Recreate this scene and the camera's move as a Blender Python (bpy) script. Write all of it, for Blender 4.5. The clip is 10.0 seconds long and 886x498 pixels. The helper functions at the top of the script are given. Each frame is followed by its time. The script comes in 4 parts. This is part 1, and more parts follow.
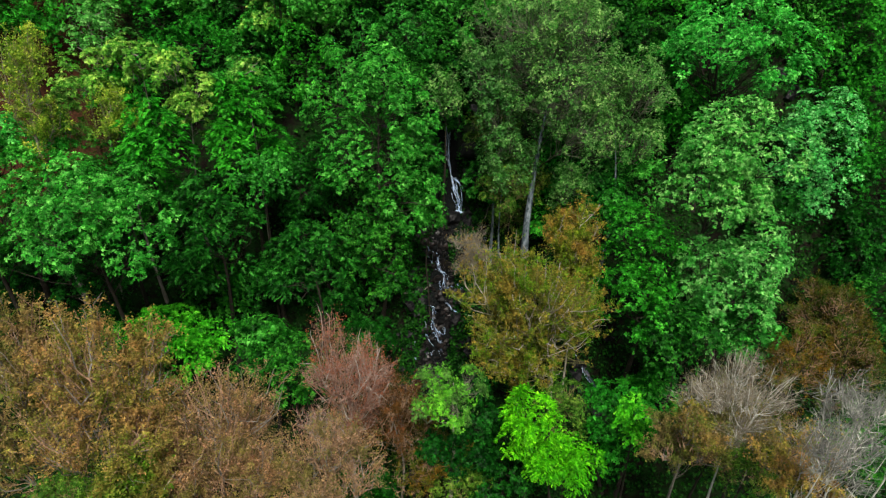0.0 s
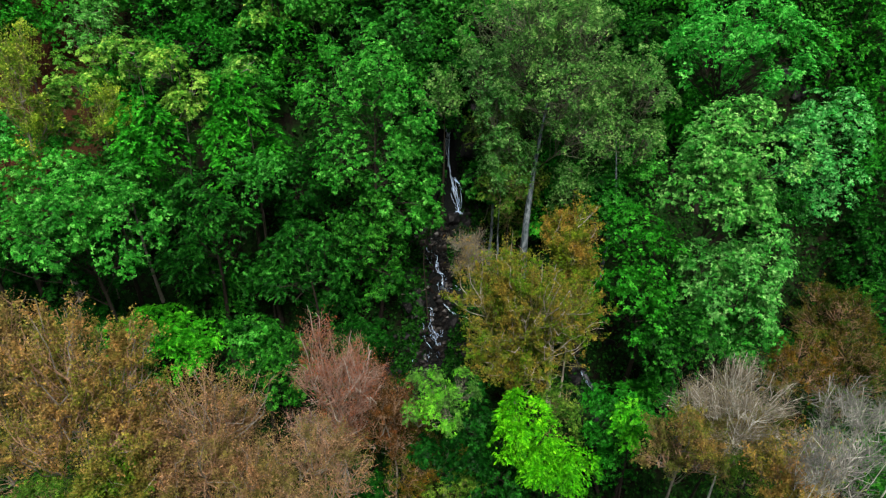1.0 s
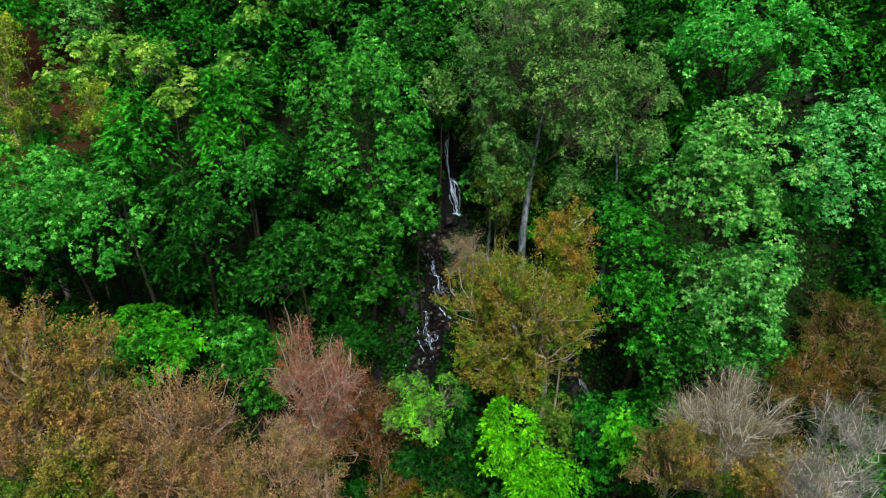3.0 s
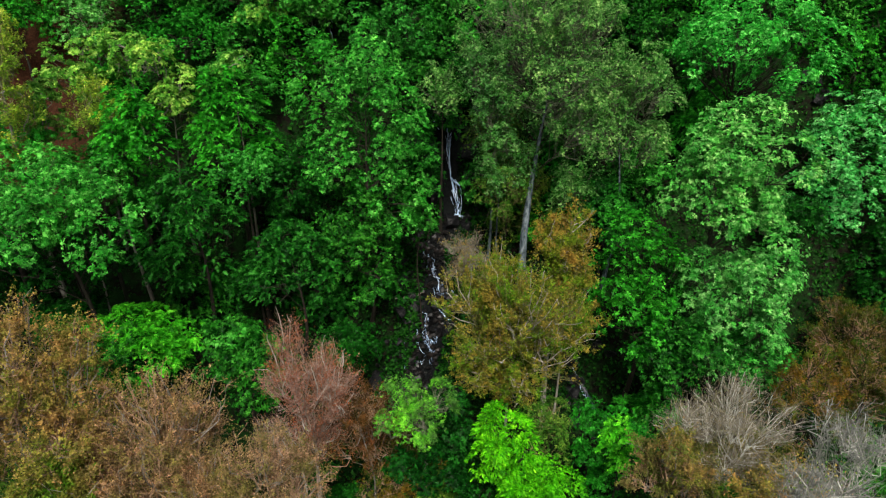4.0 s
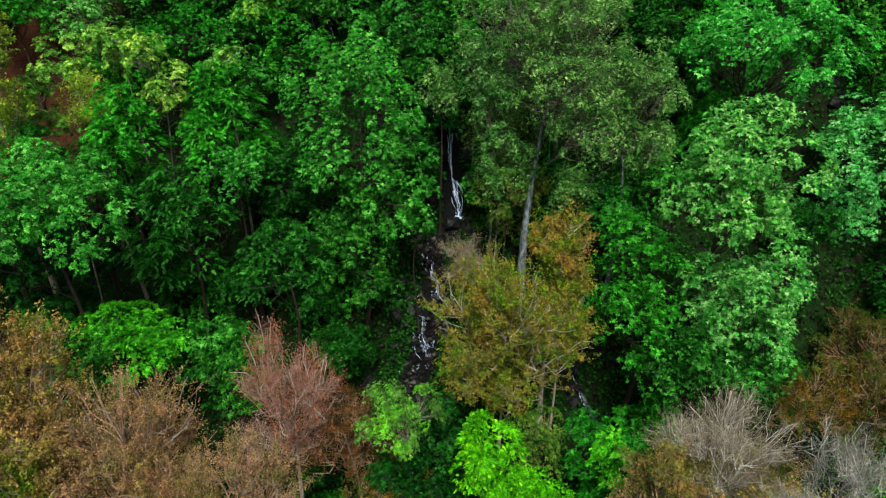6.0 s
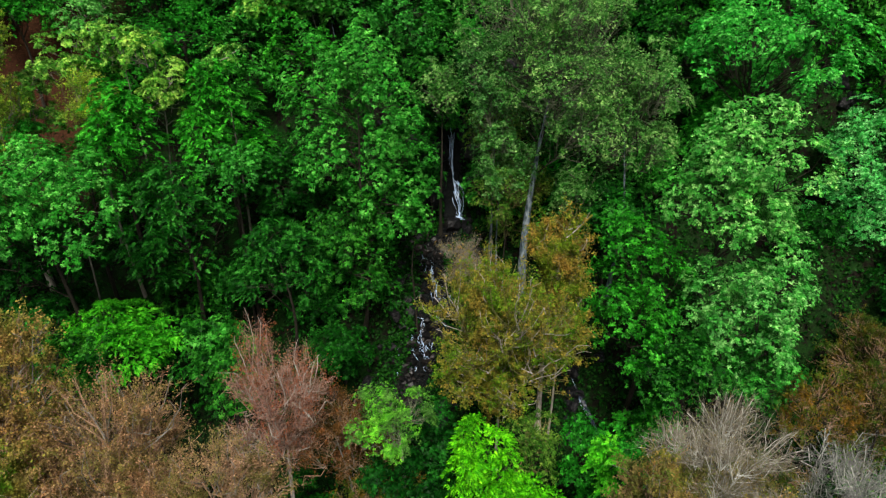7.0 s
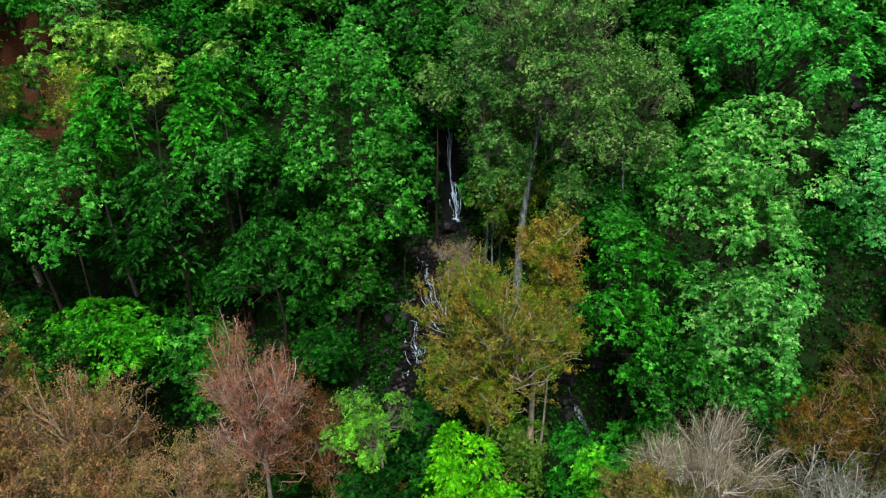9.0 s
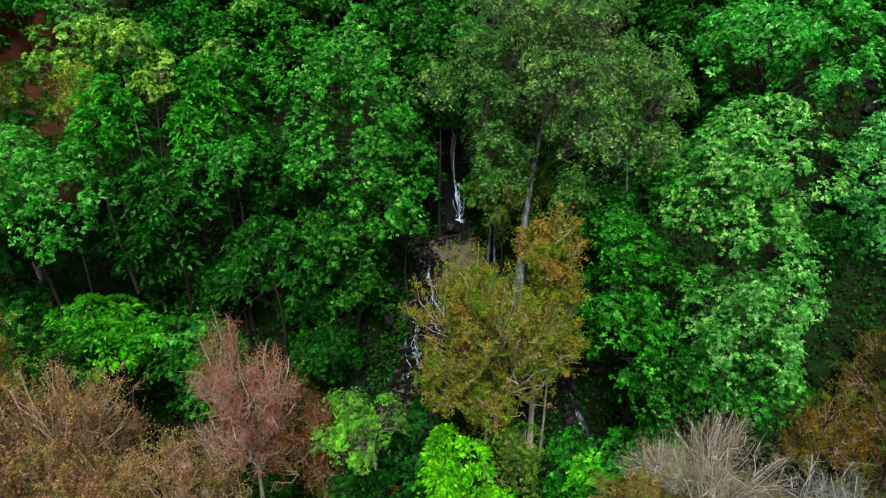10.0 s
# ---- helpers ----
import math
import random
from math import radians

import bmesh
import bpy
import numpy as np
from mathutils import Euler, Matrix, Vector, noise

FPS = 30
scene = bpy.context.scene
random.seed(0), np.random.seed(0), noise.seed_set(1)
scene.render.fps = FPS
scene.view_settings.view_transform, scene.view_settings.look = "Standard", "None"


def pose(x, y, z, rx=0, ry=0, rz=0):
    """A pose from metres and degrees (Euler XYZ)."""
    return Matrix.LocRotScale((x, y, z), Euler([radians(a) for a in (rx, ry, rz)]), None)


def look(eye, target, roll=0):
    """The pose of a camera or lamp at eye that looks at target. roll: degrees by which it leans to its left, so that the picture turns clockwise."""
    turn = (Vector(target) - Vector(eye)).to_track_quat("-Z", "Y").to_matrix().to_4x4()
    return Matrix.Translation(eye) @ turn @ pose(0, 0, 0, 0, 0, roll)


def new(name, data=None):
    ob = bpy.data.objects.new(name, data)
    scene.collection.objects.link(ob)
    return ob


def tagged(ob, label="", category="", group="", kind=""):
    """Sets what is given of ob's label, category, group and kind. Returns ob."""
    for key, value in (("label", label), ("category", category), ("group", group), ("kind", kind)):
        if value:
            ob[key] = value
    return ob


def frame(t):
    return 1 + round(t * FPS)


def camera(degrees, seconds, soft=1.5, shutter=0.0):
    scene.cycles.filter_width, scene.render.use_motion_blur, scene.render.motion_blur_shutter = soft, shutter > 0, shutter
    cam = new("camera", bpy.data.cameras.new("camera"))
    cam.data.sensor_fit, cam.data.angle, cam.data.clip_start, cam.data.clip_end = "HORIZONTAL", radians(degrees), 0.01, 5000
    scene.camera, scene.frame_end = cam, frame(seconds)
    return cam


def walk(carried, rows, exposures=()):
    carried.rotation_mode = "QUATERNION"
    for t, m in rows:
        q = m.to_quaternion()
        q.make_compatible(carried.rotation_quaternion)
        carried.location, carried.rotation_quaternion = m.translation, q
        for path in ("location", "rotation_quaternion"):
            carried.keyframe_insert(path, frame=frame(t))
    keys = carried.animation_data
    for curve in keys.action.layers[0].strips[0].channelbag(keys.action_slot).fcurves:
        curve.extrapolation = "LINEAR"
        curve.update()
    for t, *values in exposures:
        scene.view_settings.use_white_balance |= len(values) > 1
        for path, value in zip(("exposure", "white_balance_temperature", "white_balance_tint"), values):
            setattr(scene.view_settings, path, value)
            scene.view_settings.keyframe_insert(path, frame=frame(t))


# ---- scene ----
cam = camera(70, 10.0, soft=1.3)
PATH = [
    (0, look((-4.905, -42.985, 22.158), (-1.912, -8.725, 1.731), 0.48)),
    (0.5, look((-4.504, -42.827, 22.002), (-1.818, -8.506, 1.634), 0.39)),
    (1, look((-4.110, -42.659, 21.853), (-1.697, -8.288, 1.535), 0.32)),
    (1.5, look((-3.723, -42.482, 21.710), (-1.548, -8.066, 1.442), 0.26)),
    (2, look((-3.341, -42.299, 21.572), (-1.399, -7.840, 1.352), 0.23)),
    (2.5, look((-2.965, -42.109, 21.439), (-1.310, -7.612, 1.259), 0.19)),
    (4, look((-1.863, -41.512, 21.058), (-1.217, -6.918, 0.986), 0.10)),
    (4.5, look((-1.503, -41.307, 20.935), (-1.173, -6.688, 0.899), 0.04)),
    (5, look((-1.145, -41.101, 20.812), (-1.145, -6.460, 0.811), -0.00)),
    (5.5, look((-0.791, -40.894, 20.689), (-1.077, -6.235, 0.721), -0.03)),
    (7, look((0.264, -40.282, 20.311), (-0.990, -5.582, 0.451), -0.09)),
    (7.5, look((0.614, -40.083, 20.178), (-0.914, -5.369, 0.365), -0.11)),
    (8, look((0.964, -39.890, 20.042), (-0.753, -5.150, 0.289), -0.14)),
    (8.5, look((1.315, -39.702, 19.901), (-0.662, -4.936, 0.218), -0.20)),
    (9, look((1.667, -39.520, 19.753), (-0.668, -4.738, 0.138), -0.24)),
    (9.5, look((2.020, -39.346, 19.599), (-0.760, -4.558, 0.053), -0.23)),
    (10, look((2.375, -39.181, 19.438), (-0.806, -4.371, -0.009), -0.25)),
]
walk(cam, PATH)

# ---- light ----
SUN_DIR = Vector((0.03, -0.5, 0.866))
world = bpy.data.worlds.new("overcast_sky")
scene.world = world
world.use_nodes = True
wn = world.node_tree.nodes
sky = wn.new("ShaderNodeTexSky")
sky.sky_type, sky.sun_disc = "NISHITA", False
sky.sun_elevation, sky.sun_rotation = radians(60), radians(177)
sky.air_density, sky.dust_density, sky.ozone_density = 1.0, 7.0, 0.6
world.node_tree.links.new(sky.outputs[0], wn["Background"].inputs[0])
wn["Background"].inputs[1].default_value = 0.068
sun = new("sun", bpy.data.lights.new("sun", "SUN"))
sun.data.energy, sun.data.angle, sun.data.color = 3.0, radians(16), (1.0, 0.97, 0.88)
sun.matrix_world = look(SUN_DIR * 100, (0, 0, 0))
scene.view_settings.exposure = 0.95


# ---- materials ----
def ramp(nt, fac, stops):
    r = nt.nodes.new("ShaderNodeValToRGB")
    while len(r.color_ramp.elements) < len(stops):
        r.color_ramp.elements.new(0.5)
    for e, (p, c) in zip(r.color_ramp.elements, stops):
        e.position, e.color = p, (*c, 1)
    nt.links.new(fac, r.inputs[0])
    return r.outputs[0]


def noise_tex(nt, scale, detail=4.0, rough=0.6, stretch=None):
    co = nt.nodes.new("ShaderNodeTexCoord").outputs["Object"]
    if stretch:
        mp = nt.nodes.new("ShaderNodeMapping")
        mp.inputs["Scale"].default_value = stretch
        nt.links.new(co, mp.inputs[0])
        co = mp.outputs[0]
    n = nt.nodes.new("ShaderNodeTexNoise")
    n.inputs["Scale"].default_value, n.inputs["Detail"].default_value, n.inputs["Roughness"].default_value = scale, detail, rough
    nt.links.new(co, n.inputs["Vector"])
    return n.outputs["Fac"]


def mixed(nt, fac, a, b, how="MIX"):
    m = nt.nodes.new("ShaderNodeMix")
    m.data_type, m.blend_type = "RGBA", how
    for sock, v in ((m.inputs[0], fac), (m.inputs[6], a), (m.inputs[7], b)):
        if isinstance(v, (int, float)):
            sock.default_value = v
        elif isinstance(v, tuple):
            sock.default_value = (*v, 1)
        else:
            nt.links.new(v, sock)
    return m.outputs[2]


def bump(nt, height, bsdf, strength, distance):
    b = nt.nodes.new("ShaderNodeBump")
    b.inputs["Strength"].default_value, b.inputs["Distance"].default_value = strength, distance
    nt.links.new(height, b.inputs["Height"])
    nt.links.new(b.outputs[0], bsdf.inputs["Normal"])


def leaf_material(name, low, mid, high, rough=0.5, glow=0.42, tip=None, vary=1.0):
    """Leaves: each one its own tint, with larger patches of older and younger leaf."""
    m = bpy.data.materials.new(name)
    m.use_nodes = True
    nt = m.node_tree
    p = nt.nodes["Principled BSDF"]
    geo = nt.nodes.new("ShaderNodeNewGeometry").outputs["Random Per Island"]
    low, high = (tuple(m + (e - m) * vary for e, m in zip(end, mid)) for end in (low, high))
    col = ramp(nt, geo, ((0.0, low), (0.5, mid), (1.0, high)))
    patch = noise_tex(nt, 0.95, 3.0)
    pr = nt.nodes.new("ShaderNodeMapRange")
    pr.inputs[1].default_value, pr.inputs[2].default_value = (0.41, 0.59) if tip else (0.35, 0.65)
    nt.links.new(patch, pr.inputs[0])
    col = mixed(nt, pr.outputs[0], col, tip or high) if tip else mixed(nt, 1.0, col, ramp(nt, pr.outputs[0], ((0, (0.52, 0.66, 0.6)), (0.5, (1.0, 1.0, 1.0)), (1, (1.75, 1.38, 1.55)))), "MULTIPLY")
    cluster = noise_tex(nt, 3.1, 2.0)
    col = mixed(nt, 1.0, col, ramp(nt, cluster, ((0.36, (0.40, 0.46, 0.40)), (0.5, (1.0, 1.0, 1.0)), (0.64, (1.7, 1.55, 1.6)))), "MULTIPLY")
    own = nt.nodes.new("ShaderNodeObjectInfo").outputs["Random"]
    col = mixed(nt, 1.0, col, ramp(nt, own, ((0, (0.72, 0.84, 0.95)), (0.5, (0.92, 0.98, 0.92)), (1, (1.28, 1.14, 1.08)))), "MULTIPLY")
    nt.links.new(col, p.inputs["Base Color"])
    p.inputs["Roughness"].default_value = rough
    p.inputs["Specular IOR Level"].default_value = 0.08
    tr = nt.nodes.new("ShaderNodeBsdfTranslucent")
    nt.links.new(col, tr.inputs[0])
    mx = nt.nodes.new("ShaderNodeMixShader")
    mx.inputs[0].default_value = glow
    nt.links.new(p.outputs[0], mx.inputs[1])
    nt.links.new(tr.outputs[0], mx.inputs[2])
    nt.links.new(mx.outputs[0], nt.nodes["Material Output"].inputs[0])
    return m


def solid(name, stops, scale, rough=0.85, relief=0.5, dist=0.02, stretch=None, spec=0.1):
    m = bpy.data.materials.new(name)
    m.use_nodes = True
    nt = m.node_tree
    p = nt.nodes["Principled BSDF"]
    n = noise_tex(nt, scale, 6.0, 0.65, stretch)
    big = noise_tex(nt, scale * 0.13, 3.0)
    col = mixed(nt, 1.0, ramp(nt, n, stops), ramp(nt, big, ((0.3, (0.7, 0.7, 0.7)), (0.7, (1.15, 1.15, 1.15)))), "MULTIPLY")
    nt.links.new(col, p.inputs["Base Color"])
    p.inputs["Roughness"].default_value = rough
    p.inputs["Specular IOR Level"].default_value = spec
    bump(nt, n, p, relief, dist)
    return m


BARK_GREY = solid("grey_bark", ((0.38, (0.028, 0.045, 0.05)), (0.5, (0.09, 0.115, 0.13)), (0.62, (0.19, 0.225, 0.25))), 3.0, relief=1.0, dist=0.06, stretch=(2, 2, 0.6))
BARK_PALE = solid("pale_bark", ((0.3, (0.16, 0.145, 0.12)), (0.5, (0.32, 0.29, 0.25)), (0.7, (0.46, 0.43, 0.39))), 5.0, stretch=(3, 3, 0.6))
BARK_DULL = solid("dull_bark", ((0.3, (0.08, 0.07, 0.055)), (0.5, (0.17, 0.155, 0.13)), (0.7, (0.27, 0.255, 0.22))), 5.0, stretch=(3, 3, 0.6))
BARK_DARK = solid("dark_bark", ((0.3, (0.010, 0.009, 0.007)), (0.6, (0.028, 0.024, 0.018)), (0.8, (0.048, 0.052, 0.034))), 5.0, stretch=(3, 3, 0.6))
BARK_BARE = solid("bleached_bark", ((0.3, (0.24, 0.24, 0.20)), (0.5, (0.44, 0.445, 0.39)), (0.7, (0.60, 0.61, 0.55))), 5.0, stretch=(3, 3, 0.6))
TWIG_BARE = solid("tan_twig", ((0.3, (0.10, 0.088, 0.062)), (0.7, (0.27, 0.24, 0.19))), 9.0)
TWIG_SILVER = solid("silver_twig", ((0.3, (0.085, 0.085, 0.075)), (0.7, (0.25, 0.255, 0.235))), 9.0)
TWIG_BROWN = solid("brown_twig", ((0.3, (0.16, 0.095, 0.055)), (0.7, (0.37, 0.24, 0.155))), 9.0)
TWIG_GREY = solid("grey_twig", ((0.3, (0.045, 0.055, 0.032)), (0.7, (0.12, 0.135, 0.085))), 9.0)
TWIG_PINK = solid("pink_twig", ((0.3, (0.16, 0.08, 0.06)), (0.7, (0.36, 0.24, 0.19))), 9.0)
TWIG_GOLD = solid("golden_twig", ((0.3, (0.09, 0.09, 0.025)), (0.7, (0.23, 0.22, 0.085))), 9.0)
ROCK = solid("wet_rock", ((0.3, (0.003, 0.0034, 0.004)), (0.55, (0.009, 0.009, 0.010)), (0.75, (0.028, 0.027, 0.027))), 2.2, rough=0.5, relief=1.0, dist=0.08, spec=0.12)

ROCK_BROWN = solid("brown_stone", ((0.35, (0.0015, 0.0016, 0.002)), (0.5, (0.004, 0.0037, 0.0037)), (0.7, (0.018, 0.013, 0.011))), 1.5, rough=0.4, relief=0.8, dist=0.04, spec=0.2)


def ground_material():
    m = bpy.data.materials.new("leaf_litter")
    m.use_nodes = True
    nt = m.node_tree
    p = nt.nodes["Principled BSDF"]
    fine, mid, big = noise_tex(nt, 9.0, 6.0, 0.7), noise_tex(nt, 1.3, 4.0), noise_tex(nt, 0.12, 3.0)
    litter = ramp(nt, fine, ((0.3, (0.009, 0.0045, 0.0025)), (0.5, (0.03, 0.012, 0.006)), (0.7, (0.065, 0.026, 0.013))))
    # Moss and bare earth are near black: shade between trees is in their colour.
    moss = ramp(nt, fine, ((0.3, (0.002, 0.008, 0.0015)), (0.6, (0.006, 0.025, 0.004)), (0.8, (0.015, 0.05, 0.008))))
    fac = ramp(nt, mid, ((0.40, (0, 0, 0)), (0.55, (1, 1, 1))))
    shade_soil = ramp(nt, fine, ((0.3, (0.002, 0.002, 0.0015)), (0.6, (0.007, 0.0055, 0.004)), (0.8, (0.02, 0.013, 0.008))))
    sep = nt.nodes.new("ShaderNodeSeparateXYZ")
    nt.links.new(nt.nodes.new("ShaderNodeTexCoord").outputs["Object"], sep.inputs[0])
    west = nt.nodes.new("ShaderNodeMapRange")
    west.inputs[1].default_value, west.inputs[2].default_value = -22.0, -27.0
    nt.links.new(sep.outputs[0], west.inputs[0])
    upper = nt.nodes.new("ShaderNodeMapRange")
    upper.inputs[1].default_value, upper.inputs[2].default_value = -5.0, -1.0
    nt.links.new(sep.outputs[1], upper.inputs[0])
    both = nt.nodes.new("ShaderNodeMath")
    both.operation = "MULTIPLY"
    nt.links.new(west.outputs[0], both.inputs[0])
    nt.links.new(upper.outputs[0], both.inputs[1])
    col = mixed(nt, both.outputs[0], mixed(nt, fac, shade_soil, moss), litter)
    col = mixed(nt, 1.0, col, ramp(nt, big, ((0.3, (0.7, 0.75, 0.7)), (0.7, (1.1, 1.05, 1.0)))), "MULTIPLY")
    # wet rock along the bed of the stream
    lean = nt.nodes.new("ShaderNodeVectorMath")
    lean.operation = "DOT_PRODUCT"
    lean.inputs[1].default_value = (1.0, -0.12, 0.0)
    nt.links.new(sep.inputs[0].links[0].from_socket, lean.inputs[0])
    off = nt.nodes.new("ShaderNodeMath")
    off.operation = "ADD"
    off.inputs[1].default_value = 1.3
    nt.links.new(lean.outputs["Value"], off.inputs[0])
    dist = nt.nodes.new("ShaderNodeMath")
    dist.operation = "ABSOLUTE"
    nt.links.new(off.outputs[0], dist.inputs[0])
    bed = nt.nodes.new("ShaderNodeMapRange")
    bed.inputs[1].default_value, bed.inputs[2].default_value = 1.9, 1.0
    nt.links.new(dist.outputs[0], bed.inputs[0])
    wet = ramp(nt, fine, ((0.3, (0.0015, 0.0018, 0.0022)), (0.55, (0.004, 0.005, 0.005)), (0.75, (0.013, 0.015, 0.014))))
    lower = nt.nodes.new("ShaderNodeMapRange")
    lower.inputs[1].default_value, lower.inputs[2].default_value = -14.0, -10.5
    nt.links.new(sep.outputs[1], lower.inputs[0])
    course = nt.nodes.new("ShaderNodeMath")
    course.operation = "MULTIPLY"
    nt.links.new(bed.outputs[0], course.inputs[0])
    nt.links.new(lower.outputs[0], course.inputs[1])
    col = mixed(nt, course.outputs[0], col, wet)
    nt.links.new(col, p.inputs["Base Color"])
    p.inputs["Roughness"].default_value = 0.95
    p.inputs["Specular IOR Level"].default_value = 0.06
    bump(nt, fine, p, 0.8, 0.06)
    return m


GROUND = ground_material()


def water_material():
    m = bpy.data.materials.new("white_water")
    m.use_nodes = True
    nt = m.node_tree
    p = nt.nodes["Principled BSDF"]
    n = noise_tex(nt, 6.0, 5.0, 0.7, (4, 4, 0.5))
    nt.links.new(ramp(nt, n, ((0.3, (0.16, 0.30, 0.60)), (0.45, (0.36, 0.54, 0.86)), (0.6, (0.74, 0.86, 1.0)))), p.inputs["Base Color"])
    p.inputs["Roughness"].default_value = 0.15
    bump(nt, n, p, 0.6, 0.03)
    return m


WATER = water_material()


def film_material():
    """A thin film of water over dark rock, streaked with foam."""
    m = bpy.data.materials.new("water_film")
    m.use_nodes = True
    nt = m.node_tree
    p = nt.nodes["Principled BSDF"]
    n = noise_tex(nt, 3.0, 6.0, 0.75, (5, 5, 0.8))
    nt.links.new(ramp(nt, n, ((0.45, (0.003, 0.004, 0.009)), (0.6, (0.012, 0.018, 0.042)), (0.8, (0.16, 0.21, 0.33)))), p.inputs["Base Color"])
    p.inputs["Roughness"].default_value = 0.35
    bump(nt, n, p, 0.7, 0.04)
    return m


FILM = film_material()

L_GREEN = leaf_material("mid_green_leaf", (0.004, 0.07, 0.00255), (0.0112, 0.17, 0.00595), (0.04, 0.32, 0.02125))
# Two darker greens: shade below other crowns is put into the leaf colour.
L_DARK = leaf_material("shade_dark_leaf", (0.002, 0.028, 0.002), (0.005, 0.066, 0.004), (0.012, 0.12, 0.008))
L_SHADE = leaf_material("shade_green_leaf", (0.0024, 0.034, 0.00255), (0.0072, 0.095, 0.00425), (0.04, 0.235, 0.0204))
L_LEAFY = leaf_material("dense_green_leaf", (0.0056, 0.085, 0.00425), (0.0208, 0.2, 0.0119), (0.08, 0.38, 0.04675))
L_MAPLE = leaf_material("maple_leaf", (0.018, 0.18, 0.013), (0.07, 0.36, 0.048), (0.22, 0.51, 0.14))
L_FRESH = leaf_material("fresh_green_leaf", (0.008, 0.16, 0.0085), (0.032, 0.36, 0.0255), (0.144, 0.58, 0.0935))
L_MINT = leaf_material("blue_green_leaf", (0.010, 0.16, 0.019), (0.042, 0.34, 0.06), (0.16, 0.53, 0.17))
L_LIGHT = leaf_material("bright_green_leaf", (0.016, 0.20, 0.004), (0.05, 0.38, 0.008), (0.12, 0.54, 0.02))
L_LIME = leaf_material("lime_leaf", (0.018, 0.19, 0.001), (0.055, 0.36, 0.003), (0.14, 0.56, 0.01))
L_TUFT = leaf_material("tuft_leaf", (0.045, 0.24, 0.006), (0.11, 0.45, 0.015), (0.24, 0.60, 0.04), tip=(0.08, 0.20, 0.03))
L_PALE = leaf_material("pale_green_leaf", (0.016, 0.14, 0.0102), (0.056, 0.28, 0.02975), (0.176, 0.46, 0.102))
L_YELLOW = leaf_material("yellow_green_leaf", (0.03, 0.16, 0.010), (0.095, 0.31, 0.028), (0.27, 0.47, 0.085))
L_GREY = leaf_material("grey_green_leaf", (0.012, 0.09, 0.007), (0.048, 0.20, 0.028), (0.175, 0.37, 0.115))
L_OLIVE = leaf_material("olive_leaf", (0.02, 0.085, 0.004), (0.062, 0.165, 0.013), (0.15, 0.26, 0.03))
L_OCHRE = leaf_material("ochre_leaf", (0.03, 0.12, 0.004), (0.085, 0.20, 0.008), (0.19, 0.28, 0.02), tip=(0.25, 0.19, 0.032), vary=0.5)
L_GOLD = leaf_material("golden_leaf", (0.045, 0.13, 0.005), (0.12, 0.20, 0.011), (0.26, 0.28, 0.028), tip=(0.31, 0.195, 0.038), vary=0.55)
L_RUSSET = leaf_material("russet_leaf", (0.07, 0.125, 0.010), (0.155, 0.185, 0.026), (0.28, 0.245, 0.055), tip=(0.27, 0.175, 0.058), vary=0.6)
L_BROWN = leaf_material("brown_bud", (0.12, 0.065, 0.022), (0.33, 0.17, 0.085), (0.52, 0.31, 0.18), tip=(0.21, 0.18, 0.045), vary=0.9)
L_PINK = leaf_material("pink_bud", (0.12, 0.06, 0.03), (0.24, 0.125, 0.085), (0.36, 0.22, 0.16), tip=(0.27, 0.075, 0.03), vary=0.7)
L_BROAD = leaf_material("light_green_leaf", (0.008, 0.12, 0.00595), (0.0304, 0.27, 0.01785), (0.116, 0.45, 0.06375))
L_SPRAY = leaf_material("spring_green_leaf", (0.0056, 0.095, 0.0034), (0.016, 0.22, 0.00765), (0.052, 0.38, 0.0238))
L_STRAW = leaf_material("straw_green_leaf", (0.05, 0.18, 0.007), (0.14, 0.29, 0.02), (0.30, 0.40, 0.06), vary=0.7)
L_RED = leaf_material("red_brown_bud", (0.06, 0.040, 0.006), (0.12, 0.055, 0.014), (0.20, 0.09, 0.034), vary=0.55)
L_RUST = leaf_material("rust_leaf", (0.045, 0.04, 0.004), (0.115, 0.075, 0.009), (0.21, 0.12, 0.016), tip=(0.045, 0.095, 0.008), vary=0.6)
L_FERN = leaf_material("fern_frond", (0.002, 0.02, 0.002), (0.005, 0.045, 0.0035), (0.014, 0.09, 0.007))


# ---- mesh helpers ----
def mesh_of(name, verts, tris, material, smooth=False):
    me = bpy.data.meshes.new(name)
    verts, tris = np.asarray(verts, np.float32), np.asarray(tris, np.int32)
    me.vertices.add(len(verts))
    me.vertices.foreach_set("co", verts.ravel())
    me.loops.add(tris.size)
    me.loops.foreach_set("vertex_index", tris.ravel())
    me.polygons.add(len(tris))
    me.polygons.foreach_set("loop_start", np.arange(0, tris.size, 3, dtype=np.int32))
    me.update(calc_edges=True)
    if not smooth:
        me.shade_flat()
    me.materials.append(material)
    return me


def part(name, data, parent, label="", kind=""):
    ob = new(name, data)
    ob.parent = parent
    return tagged(ob, label, kind=kind)


def unit(v):
    return v / np.maximum(np.linalg.norm(v, axis=-1, keepdims=True), 1e-9)


